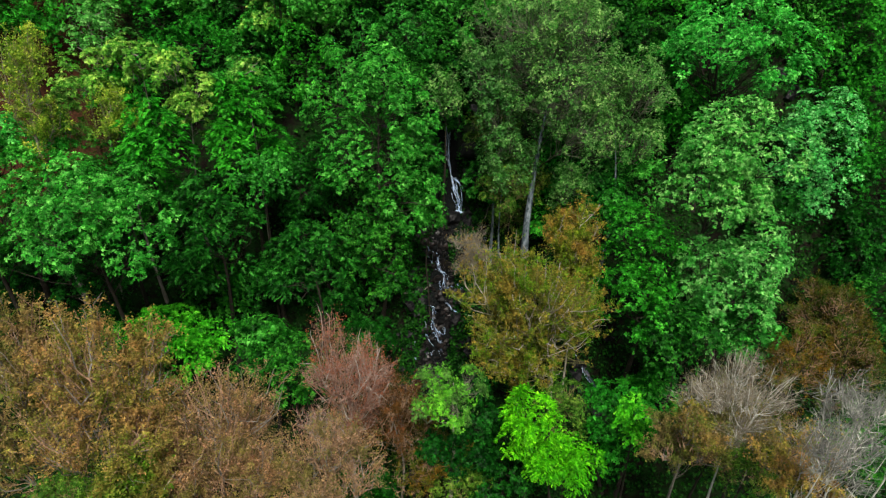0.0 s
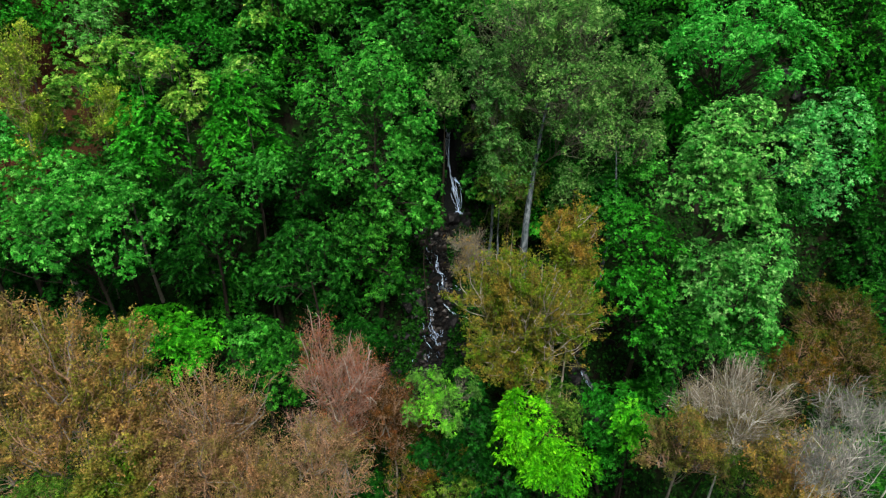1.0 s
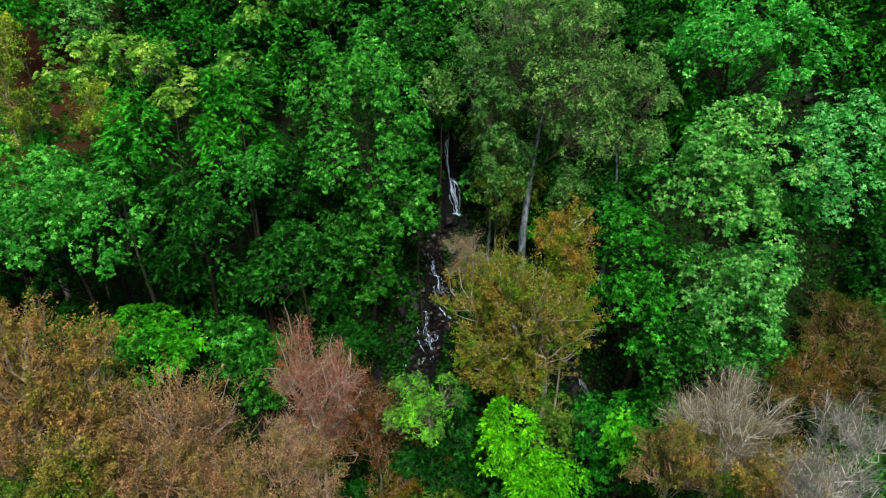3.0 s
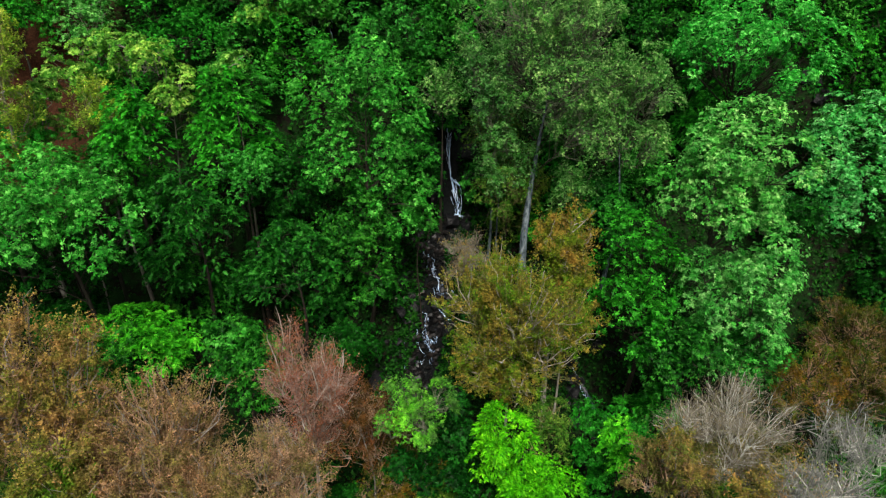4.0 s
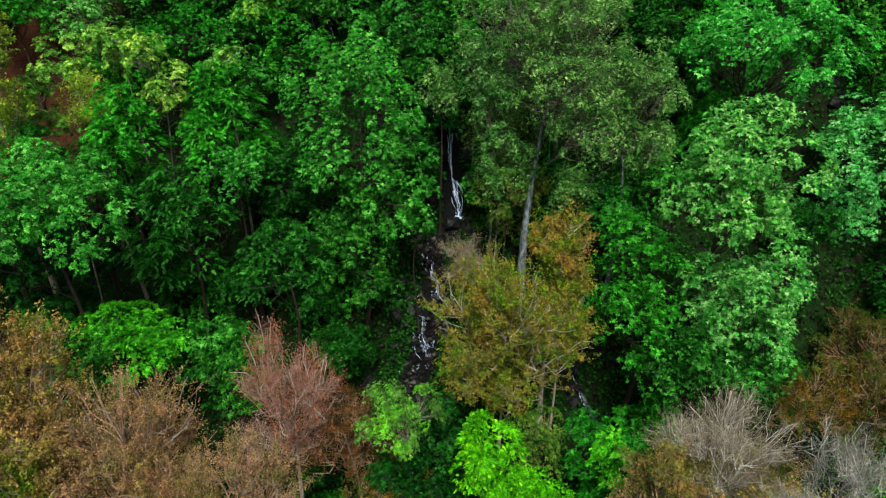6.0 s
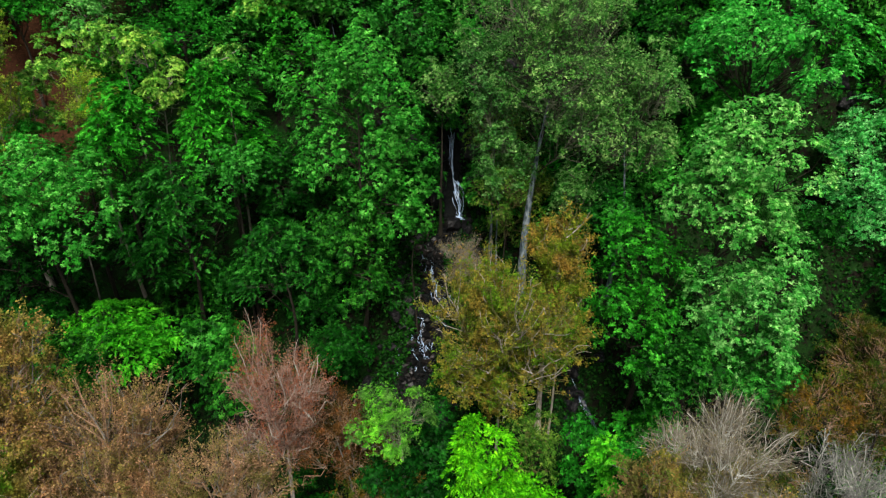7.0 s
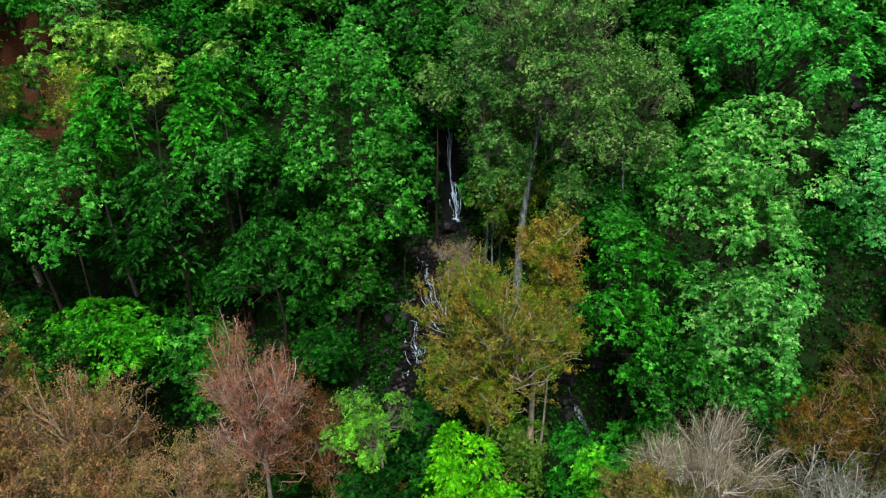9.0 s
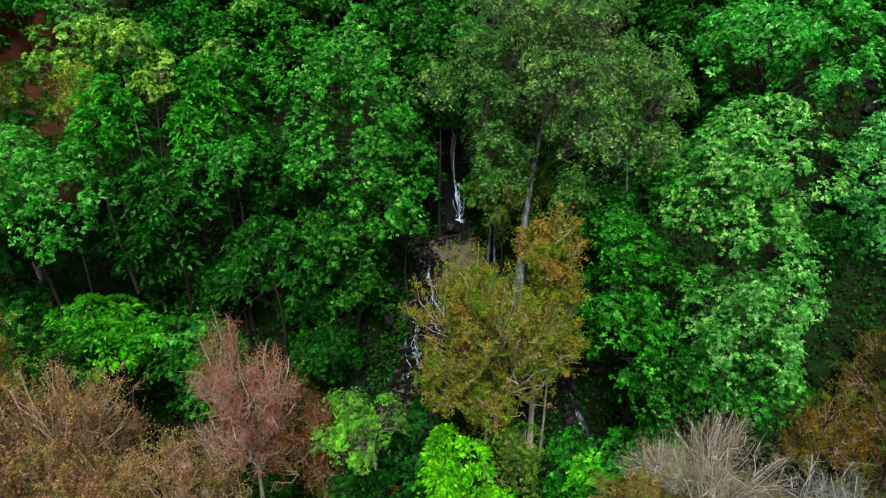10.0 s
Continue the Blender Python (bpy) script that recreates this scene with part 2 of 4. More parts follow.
def tube(points, radii, sides=6):
    """A tapered tube along points; returns vertices and triangles."""
    p = np.asarray(points, float)
    d = unit(np.gradient(p, axis=0))
    ref = np.where(np.abs(d[:, 2:3]) > 0.9, np.array([[1.0, 0, 0]]), np.array([[0, 0, 1.0]]))
    a = unit(np.cross(d, ref))
    b = np.cross(d, a)
    ang = np.arange(sides) * 2 * math.pi / sides
    ring = np.cos(ang)[None, :, None] * a[:, None] + np.sin(ang)[None, :, None] * b[:, None]
    v = p[:, None] + ring * np.asarray(radii, float)[:, None, None]
    n = len(p)
    v = np.concatenate([v.reshape(-1, 3), p[-1:] + d[-1:] * radii[-1]])
    i, j = np.meshgrid(np.arange(n - 1), np.arange(sides), indexing="ij")
    q, r = i * sides + j, i * sides + (j + 1) % sides
    t = np.concatenate([np.stack([q, r, r + sides], -1).reshape(-1, 3), np.stack([q, r + sides, q + sides], -1).reshape(-1, 3)])
    k = np.arange(sides)
    cap = np.stack([(n - 1) * sides + k, (n - 1) * sides + (k + 1) % sides, np.full(sides, n * sides)], -1)
    return v, np.concatenate([t, cap])


def joined(pieces):
    vs, ts, n = [], [], 0
    for v, t in pieces:
        vs.append(v)
        ts.append(t + n)
        n += len(v)
    return np.concatenate(vs), np.concatenate(ts)


def leaves(rng, at, normal, size):
    """Folded leaf blades at the given places, facing along normal."""
    n = len(at)
    nrm = unit(normal)
    tan = unit(np.cross(nrm, rng.normal(size=(n, 3))))
    bit = np.cross(nrm, tan)
    s = size * rng.uniform(0.65, 1.3, (n, 1))
    w = s * rng.uniform(0.27, 0.42, (n, 1))
    lift = nrm * s * rng.uniform(0.03, 0.16, (n, 1))
    if size < 0.135:
        v = np.stack([at - tan * s * 0.55, at + bit * w * 1.2 + tan * s * 0.3 + lift, at - bit * w * 0.9 + tan * s * 0.5], 1)
        return v.reshape(-1, 3), np.arange(3 * n).reshape(-1, 3)
    v = np.stack([at - tan * s * 0.5, at + bit * w + lift - tan * s * 0.08, at + tan * s * 0.5 - nrm * s * 0.08, at - bit * w + lift - tan * s * 0.08], 1)
    k = np.arange(n)[:, None] * 4
    t = np.concatenate([k + [0, 1, 2], k + [0, 2, 3]], 1).reshape(-1, 3)
    return v.reshape(-1, 3), t


def basis(rng, nrm):
    tan = unit(np.cross(nrm, rng.normal(size=nrm.shape)))
    return tan, np.cross(nrm, tan)


def tufts(rng, at, normal, size, petals=5):
    """Rosettes of pointed leaves round a bud, each rosette in one piece."""
    n = len(at)
    nrm = unit(normal)
    tan, bit = basis(rng, nrm)
    ang = np.arange(petals) * 2 * math.pi / petals + rng.uniform(-0.35, 0.35, (n, petals))
    ca, sa = np.cos(ang)[:, :, None], np.sin(ang)[:, :, None]
    way = ca * tan[:, None] + sa * bit[:, None]
    side = ca * bit[:, None] - sa * tan[:, None]
    ln = size * rng.uniform(0.75, 1.25, (n, 1, 1)) * rng.uniform(0.6, 1.25, (n, petals, 1))
    c, up = at[:, None], nrm[:, None]
    tip = c + way * ln - up * ln * rng.uniform(-0.1, 0.45, (n, petals, 1)) + side * ln * 0.2
    lobe = c + way * ln * 0.62 + up * ln * rng.uniform(-0.05, 0.22, (n, petals, 1)) - side * ln * rng.uniform(0.3, 0.5, (n, petals, 1))
    v = np.concatenate([c, tip, lobe], 1)
    k = np.arange(n)[:, None] * (1 + 2 * petals)
    j = np.arange(petals)
    one = np.stack([0 * j, 1 + petals + j, 1 + j], 1).ravel()
    return v.reshape(-1, 3), (k + one).reshape(-1, 3)


def sprays(rng, at, way, size, pairs=4):
    """Feathery leaf sprays: pairs of leaves along a drooping stalk, each spray in one piece."""
    n = len(at)
    way = unit(way)
    side = unit(np.cross(way, rng.normal(size=(n, 3)) * 0.5 + [0, 0, 1.0]))
    nrm = np.cross(side, way)
    ln = size * 2.5 * rng.uniform(0.7, 1.35, (n, 1, 1))
    s = np.linspace(-0.5, 0.5, pairs + 1)[None, :, None]
    stalk = at[:, None] + way[:, None] * ln * s - np.array([0, 0, 1.0]) * ln * (s + 0.5) ** 2 * 0.35
    taper = (1.0 - 0.16 * np.arange(pairs))[None, :, None]
    leaf = size * taper * rng.uniform(0.7, 1.3, (n, pairs, 1))
    base = stalk[:, :-1] + way[:, None] * leaf * 0.55 - nrm[:, None] * leaf * rng.uniform(-0.15, 0.4, (n, pairs, 1))
    v = np.concatenate([stalk, base + side[:, None] * leaf, base - side[:, None] * leaf * rng.uniform(0.7, 1.1, (n, pairs, 1))], 1)
    k = np.arange(n)[:, None] * (1 + 3 * pairs)
    j = np.arange(pairs)
    one = np.concatenate([np.stack([j, j + 1, pairs + 1 + j], 1), np.stack([j + 1, j, 2 * pairs + 1 + j], 1)]).ravel()
    return v.reshape(-1, 3), (k + one).reshape(-1, 3)


def twig_fan(rng, base, tip, radius):
    """Thin three-sided twigs, bent, one for each base and tip."""
    n = len(base)
    d = tip - base
    ln = np.linalg.norm(d, axis=1, keepdims=True)
    midp = base + d * [0.56, 0.56, 0.42] + rng.normal(size=(n, 3)) * ln * 0.13
    a = unit(np.cross(d, rng.normal(size=(n, 3))))
    b = np.cross(unit(d), a)
    ang = np.arange(3) * 2 * math.pi / 3
    ring = (np.cos(ang)[None, :, None] * a[:, None] + np.sin(ang)[None, :, None] * b[:, None]) * rng.choice((0.6, 0.8, 1.0, 1.0, 1.5), (n, 1, 1))
    v = np.concatenate([base[:, None] + ring * radius, midp[:, None] + ring * radius * 0.7, tip[:, None]], 1)
    k = np.arange(n)[:, None] * 7
    t = []
    for j in range(3):
        m = (j + 1) % 3
        t += [k + [j, m, 3 + m], k + [j, 3 + m, 3 + j], k + [3 + j, 3 + m, 6]]
    return v.reshape(-1, 3), np.concatenate(t, 0), midp


# ---- ground ----
PROFILE_Y = [-3000, -90, -60, -40, -26, -13, -8.6, -4, 0, 1.2, 3.2, 6, 10, 20, 60, 150, 3000]
PROFILE_Z = [-24, -22, -20, -17, -13, -8.2, -6.5, -2.9, 0, 1.7, 5.5, 9.8, 14.5, 25, 60, 110, 130]


def ground(x, y):
    """Height of the hillside: a steep slope with a stream gully in it."""
    x, y = np.asarray(x, float), np.asarray(y, float)
    z = sum(np.interp(y + o, PROFILE_Y, PROFILE_Z) for o in (-1.2, -0.6, 0, 0.6, 1.2)) / 5
    axis = -1.0 + 0.12 * np.minimum(y, 8)
    off = x - axis
    rise = np.clip((y + 12) / 12, 0, 1)
    z = z + rise * (1 - np.exp(-(off / 5.0) ** 2)) * np.where(off < 0, 5.0, 2.2) * np.clip(1 - (y - 25) / 60, 0, 1)
    near = np.exp(-((np.abs(x) / 90) ** 4) - ((np.abs(y) / 90) ** 4))
    z = z + near * (0.45 * np.sin(x * 0.55 + 1.3 * np.sin(y * 0.31)) * np.sin(y * 0.47 + 0.8 * np.sin(x * 0.29)) + 0.18 * np.sin(x * 1.7 + y * 0.6) * np.sin(y * 1.9 - x * 0.4))
    return z


def build_ground():
    def steps(lo, hi, fine):
        inner = np.arange(lo, hi + 0.01, fine)
        grow = np.cumsum(fine * 1.22 ** np.arange(1, 34))
        return np.concatenate([(lo - grow)[::-1], inner, hi + grow])

    xs, ys = steps(-45, 45, 0.5), steps(-48, 32, 0.4)
    gx, gy = np.meshgrid(xs, ys)
    gz = ground(gx, gy)
    rng = np.random.default_rng(5)
    rough = rng.normal(size=gz.shape) * 0.05
    gz = gz + np.where((np.abs(gx) < 45) & (np.abs(gy) < 48), rough, 0)
    v = np.stack([gx, gy, gz], -1).reshape(-1, 3)
    w = len(xs)
    i, j = np.meshgrid(np.arange(len(ys) - 1), np.arange(w - 1), indexing="ij")
    q = (i * w + j).ravel()
    t = np.concatenate([np.stack([q, q + 1, q + w + 1], -1), np.stack([q, q + w + 1, q + w], -1)])
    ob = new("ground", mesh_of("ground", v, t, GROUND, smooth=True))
    tagged(ob, "steep hillside of brown leaf litter and shade-darkened moss and earth", "ground", kind="structure")


build_ground()


# ---- trees ----
def kind_of(name, leaf, bark, size=0.2, per=20, clump=0.75, cover=2.0, style="tuft", twigs=0, twig=None, reach=0.9, flat=0.55, droop=0.0, trunk=1.0, limb=0.4, fork=0.45, top=0.3, wood=None):
    return dict(name=name, leaf=leaf, bark=bark, size=size, per=per, clump=clump, cover=cover, style=style, twigs=twigs, twig=twig, reach=reach, flat=flat, droop=droop, trunk=trunk, limb=limb, fork=fork, top=top, wood=wood or bark)


GREEN = kind_of("broadleaf_tree", L_GREEN, BARK_DARK, size=0.165, per=26, clump=0.86, flat=0.5, cover=1.25)
# DARK, SHADE and LAYER carry the leaf greens darkened for shade.
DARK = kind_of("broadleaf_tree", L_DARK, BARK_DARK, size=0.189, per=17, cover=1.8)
LEAFY = kind_of("broadleaf_tree", L_LEAFY, BARK_DARK, size=0.165, per=27, clump=0.8, flat=0.5, cover=1.2)
BROAD = kind_of("broadleaf_tree", L_BROAD, BARK_DARK, size=0.153, per=27, clump=0.75, flat=0.6, cover=1.5)
SPRAY = kind_of("broadleaf_tree", L_SPRAY, BARK_DARK, size=0.147, style="spray", flat=0.35, clump=0.8, droop=0.35, per=24, cover=1.6)
MAPLE = kind_of("maple_tree", L_MAPLE, BARK_DARK, size=0.132, clump=0.66, per=27, flat=0.6, cover=1.75)
FRESH = kind_of("broadleaf_tree", L_FRESH, BARK_DARK, size=0.171, clump=0.85, flat=0.42, per=35, cover=1.15, limb=0.55, trunk=1.3)
MINT = kind_of("broadleaf_tree", L_MINT, BARK_DARK, size=0.165, per=27, clump=0.85, flat=0.32, cover=1.5)
LIGHT = kind_of("broadleaf_tree", L_LIGHT, BARK_DARK, size=0.118, style="spray", clump=0.65, flat=0.3, per=27)
LIME = kind_of("broadleaf_tree", L_LIME, BARK_DARK, size=0.07, style="spray", clump=0.55, flat=0.35, droop=0.2, cover=1.9, per=52)
PALE = kind_of("broadleaf_tree", L_PALE, BARK_DULL, size=0.165, cover=1.2, per=20, clump=0.8, flat=0.4, trunk=0.7, limb=0.25)
YELLOW = kind_of("broadleaf_tree", L_YELLOW, BARK_DULL, size=0.15, cover=0.55, per=22, clump=0.42, flat=0.35, trunk=0.55, limb=0.2)
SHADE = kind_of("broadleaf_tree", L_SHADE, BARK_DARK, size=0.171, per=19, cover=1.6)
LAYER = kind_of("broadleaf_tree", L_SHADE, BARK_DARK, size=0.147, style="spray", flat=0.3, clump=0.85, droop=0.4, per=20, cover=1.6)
DROOP = kind_of("broadleaf_tree", L_GREEN, BARK_DARK, size=0.159, style="spray", flat=0.3, clump=0.85, droop=0.4, per=18, cover=1.5)
GREY = kind_of("old_tree", L_GREY, BARK_GREY, size=0.088, per=32, clump=0.55, cover=1.75, twigs=2, twig=TWIG_GREY, trunk=1.55, limb=0.26, top=-0.25, wood=BARK_DARK)
WISP = kind_of("old_tree", L_GREY, BARK_DARK, size=0.088, per=32, clump=0.55, cover=1.75, twigs=2, twig=TWIG_GREY, trunk=1.55, limb=0.26, top=-0.25, wood=BARK_DARK)
OLIVE = kind_of("broadleaf_tree", L_OLIVE, BARK_DARK, size=0.09, cover=1.7, per=30, clump=0.6, twigs=4, twig=TWIG_GOLD)
OCHRE = kind_of("budding_tree", L_OCHRE, BARK_PALE, size=0.098, per=150, style="leaf", clump=0.5, cover=2.0, twigs=8, twig=TWIG_GOLD, reach=0.8, limb=0.26, fork=0.15, top=-0.25)
GOLD = kind_of("budding_tree", L_GOLD, BARK_PALE, size=0.098, per=130, style="leaf", clump=0.5, cover=1.7, twigs=8, twig=TWIG_GOLD, reach=0.8, limb=0.2, fork=0.3, top=0.1)
STRAW = kind_of("budding_tree", L_STRAW, BARK_DULL, size=0.1, per=110, style="leaf", clump=0.6, cover=1.7, twigs=7, twig=TWIG_GOLD, reach=0.9, limb=0.22)
RUST = kind_of("budding_tree", L_RUST, BARK_DARK, size=0.085, per=100, style="leaf", clump=0.6, cover=1.9, twigs=7, twig=TWIG_BROWN, reach=0.8)
REDBUD = kind_of("budding_tree", L_RED, BARK_DULL, size=0.068, per=150, style="leaf", clump=0.6, cover=1.8, twigs=9, twig=TWIG_BROWN, reach=0.9, limb=0.2)
RUSSET = kind_of("budding_tree", L_RUSSET, BARK_DULL, size=0.08, per=150, style="leaf", clump=0.55, cover=1.9, twigs=8, twig=TWIG_BROWN, reach=0.85, limb=0.28, fork=0.15, top=-0.1)
BROWN = kind_of("budding_tree", L_BROWN, BARK_DULL, size=0.064, per=170, style="leaf", clump=0.55, cover=2.0, twigs=12, twig=TWIG_BROWN, reach=0.85, limb=0.26, fork=0.12, top=-0.3)
PINK = kind_of("budding_tree", L_PINK, BARK_PALE, size=0.058, per=60, style="leaf", clump=0.5, cover=1.7, twigs=12, twig=TWIG_PINK, reach=0.85, limb=0.5, fork=0.1, top=-0.35)
SPARSE = kind_of("broadleaf_tree", L_TUFT, BARK_PALE, size=0.095, per=30, clump=0.5, cover=1.05, twigs=8, twig=TWIG_GREY, reach=0.7, flat=0.7, limb=0.25, fork=0.25)
BARE = kind_of("bare_tree", L_RUSSET, BARK_BARE, size=0.045, per=16, style="leaf", clump=0.45, cover=2.1, twigs=20, twig=TWIG_BARE, reach=0.8, limb=0.2, fork=0.1, top=-0.4)
SILVER = kind_of("bare_tree", L_OLIVE, BARK_BARE, size=0.05, per=8, style="leaf", clump=0.45, cover=1.3, twigs=20, twig=TWIG_SILVER, reach=0.8, limb=0.2, fork=0.1, top=-0.4)
LILAC = kind_of("bare_tree", L_PINK, BARK_PALE, size=0.05, per=14, style="leaf", clump=0.45, cover=1.4, twigs=16, twig=TWIG_PINK, reach=0.8, limb=0.2, fork=0.1, top=-0.4)
BUSH = kind_of("shrub", L_RUSSET, BARK_DULL, size=0.08, per=16, style="leaf", clump=0.5, cover=1.6, twigs=18, twig=TWIG_BARE, reach=0.9)


def crown_clumps(rng, kind, rx, rz, cone):
    """Lobed crown about the origin: lobe centres, and clump centres with their lobe."""
    n_lobes = int(np.clip(8 + rx * rz * 0.8, 8, 27))
    k = np.arange(n_lobes) + 0.5
    tilt, turn = 1 - 1.75 * k / n_lobes, k * 2.39996 + rng.random() * 6.28
    flat = np.sqrt(np.maximum(1 - tilt**2, 0))
    d = unit(np.stack([flat * np.cos(turn), flat * np.sin(turn), tilt], 1) + rng.normal(size=(n_lobes, 3)) * 0.34)
    size = np.array([rx, rx, rz])
    centre = d * size * rng.uniform(0.36, 0.82, (n_lobes, 1))
    radius = rng.uniform(0.20, 0.42, (n_lobes, 1)) * size * rng.uniform(0.75, 1.25, (n_lobes, 3))
    area = 4 * math.pi * ((2 * (rx * rz) ** 1.6 + (rx * rx) ** 1.6) / 3) ** (1 / 1.6)
    want = int(kind["cover"] * area / (math.pi * kind["clump"] ** 2))
    many = want * 4
    who = rng.integers(0, n_lobes, many)
    out = unit(rng.normal(size=(many, 3)))
    pos = centre[who] + radius[who] * out * (rng.uniform(0.72, 1.06, (many, 1)) + (rng.random((many, 1)) < 0.12) * rng.uniform(0.1, 0.3, (many, 1)))
    deep = np.linalg.norm((pos[:, None] - centre[None]) / radius[None], axis=2)
    deep[np.arange(many), who] = 9
    keep = (deep.min(1) > 0.7) & ((out[:, 2] > -0.35) | (rng.random(many) < 0.35))
    pos, who, out = pos[keep][:want], who[keep][:want], out[keep][:want]
    if cone:
        f = 1 - cone * np.clip(pos[:, 2:3] / rz, -1, 1)
        pos[:, :2] *= f
        centre[:, :2] *= 1 - cone * np.clip(centre[:, 2:3] / rz, -1, 1)
    return centre, pos, who, out


def tree(kind, x, y, zc, rx, rz, seed, label, lean=0.0, front=0.0, cone=0.0, slim=1.0, bow=0.0):
    """A tree whose crown's centre is at x, y, zc; it roots in the slope below."""
    rng = np.random.default_rng(1000 + seed)
    bx, by = x + lean, y - front
    base = float(ground(bx, by)) - 0.2
    high = zc - base
    root = tagged(new(kind["name"]), label, "tree")
    root.location = (bx, by, base)
    shift = np.array([-lean, front, high])
    r0 = slim * kind["trunk"] * (0.04 + 0.0085 * (high + rz))
    lobes, pos, who, out = crown_clumps(rng, kind, rx, rz, cone)
    # trunk
    n = 10
    s = np.linspace(0, 1, n)[:, None]
    top = shift + np.array([rng.normal() * 0.1 * rx, rng.normal() * 0.1 * rx, rz * kind["top"]])
    path = s * top + np.sin(s * math.pi) * (rng.normal(size=3) * [0.3, 0.3, 0] + [bow, 0, 0]) + np.sin(s * 9 + rng.random() * 6) * rng.normal(size=3) * [0.08, 0.08, 0] * s
    rad = r0 * (1 - 0.92 * s[:, 0] ** 1.3) * (1 + 0.5 * np.exp(-s[:, 0] * 18))
    part("trunk", mesh_of("trunk", *tube(path, rad, 9), kind["bark"], True), root)
    # limbs, one to each lobe of the crown
    limb_paths, limb_obs = [], []
    for c in lobes:
        goal = c + shift
        hz = np.clip((goal[2] - (1.45 if kind["style"] == "leaf" else 1.25) * np.hypot(goal[0] - shift[0], goal[1] - shift[1]) - 0.3) / top[2], kind["fork"] + 0.3 * rng.random(), 0.85 if kind["style"] == "leaf" else 0.95)
        k = hz * (n - 1)
        a = np.array([np.interp(k, np.arange(n), path[:, i]) for i in range(3)])
        u = np.linspace(0, 1, 7)[:, None]
        bend = a + (goal - a) * [0.55, 0.55, 0.45] + rng.normal(size=3) * 0.3
        lp = (1 - u) ** 2 * a + 2 * u * (1 - u) * bend + u * u * goal + rng.normal(size=(7, 3)) * (0.16 if kind["style"] == "leaf" else 0.09) * u
        ra = float(np.interp(k, np.arange(n), rad)) * kind["limb"]
        limb_paths.append(lp)
        limb_obs.append(part("limb", mesh_of("limb", *tube(lp, np.linspace(ra, min(0.02, ra * 0.3), 7), 6), kind["wood"], True), root))
    # branches from limbs to clumps
    pieces, outer, froms = [[] for _ in lobes], [[] for _ in lobes], np.zeros_like(pos)
    bare = kind["name"] == "bare_tree"
    world_pos = pos + shift
    thick = (0.014 if bare else 0.024) if kind["twigs"] else 0.03
    for i in range(len(pos)):
        lp = limb_paths[who[i]]
        j = int(np.argmin(np.linalg.norm(lp - world_pos[i], axis=1)))
        k = np.clip(j - rng.uniform(0.6, 2.6), 0.7, 5.9)
        froms[i] = lp[int(k)] * (1 - k % 1) + lp[int(k) + 1] * (k % 1)
        if rng.random() < (0.9 if kind["twigs"] else 0.4):
            g = world_pos[i] - froms[i]
            a, b = froms[i] + g * [0.4, 0.4, 0.25] + rng.normal(size=3) * 0.13, froms[i] + g * [0.75, 0.75, 0.62] + rng.normal(size=3) * 0.12
            if kind["style"] == "leaf" and not bare and rng.random() < 0.28:
                end = world_pos[i] + unit(g) * 0.15 + rng.normal(size=3) * 0.2
                outer[who[i]].append(tube([froms[i], a, b, world_pos[i], end], np.array([1.15, 1.0, 0.8, 0.55, 0.25]) * thick, 4))
            else:
                pieces[who[i]].append(tube([froms[i], a, b, world_pos[i]], [thick, thick * 0.75, thick * 0.55, 0.009], 4))
    for limb, some in zip(limb_obs, pieces):
        if some:
            part("branch_fan", mesh_of("branch_fan", *joined(some), kind["twig"] if kind["twig"] and not bare else kind["wood"]), limb, kind="stuff")
    for limb, some in zip(limb_obs, outer):
        if some:
            part("bare_branch_fan", mesh_of("bare_branch_fan", *joined(some), kind["wood"]), limb, kind="stuff")
    # twigs
    nb = []
    if kind["twigs"]:
        k = kind["twigs"]
        g = np.repeat(world_pos - froms, k, 0)
        b0 = np.repeat(froms, k, 0) + g * rng.uniform(0.4, 1.0, (len(pos) * k, 1))
        way = unit(unit(g) * 0.5 + np.repeat(out, k, 0) * 0.3 + [0, 0, 0.3] + rng.normal(size=b0.shape) * (0.7 if bare else 0.6))
        tip = b0 + way * kind["reach"] * rng.uniform(0.3, 1.0, (len(b0), 1))
        v, t, midp = twig_fan(rng, b0, tip, 0.006)
        part("twig_spray", mesh_of("twig_spray", v, t, kind["twig"]), root, kind="stuff")
        nb = [b0, tip]
    # leaves
    k, size = kind["per"], kind["size"]
    n = len(pos) * k
    up = np.array([0, 0, 1.0])
    if kind["style"] == "leaf":
        full = rng.gamma(1.3, 1.0, len(pos)).repeat(kind["twigs"])
        pick = rng.choice(len(nb[0]), n, p=full / full.sum())
        f = rng.uniform(0.5, 1.1, (n, 1))
        at = nb[0][pick] * (1 - f) + nb[1][pick] * f + rng.normal(size=(n, 3)) * 0.07
        shape = leaves(rng, at, rng.normal(size=(n, 3)) + up * 0.6, size)
    else:
        o = np.repeat(out, k, 0)
        d = unit(rng.normal(size=(n, 3)))
        axis = unit(o * [0.7, 0.7, 0.35] + up * 0.55)
        h = (d * axis).sum(1, keepdims=True)
        d = np.where(h < -0.15, d - 2 * h * axis, d)
        h = (d * axis).sum(1, keepdims=True)
        shell = rng.uniform(0.15, 1, (n, 1)) ** 0.5
        local = (d - axis * h * (1 - kind["flat"])) * shell * kind["clump"] * np.repeat(rng.uniform(0.55, 1.4, (len(pos), 1)), k, 0)
        local[:, 2] -= kind["droop"] * (local[:, 0] ** 2 + local[:, 1] ** 2)
        at = np.repeat(world_pos, k, 0) + local
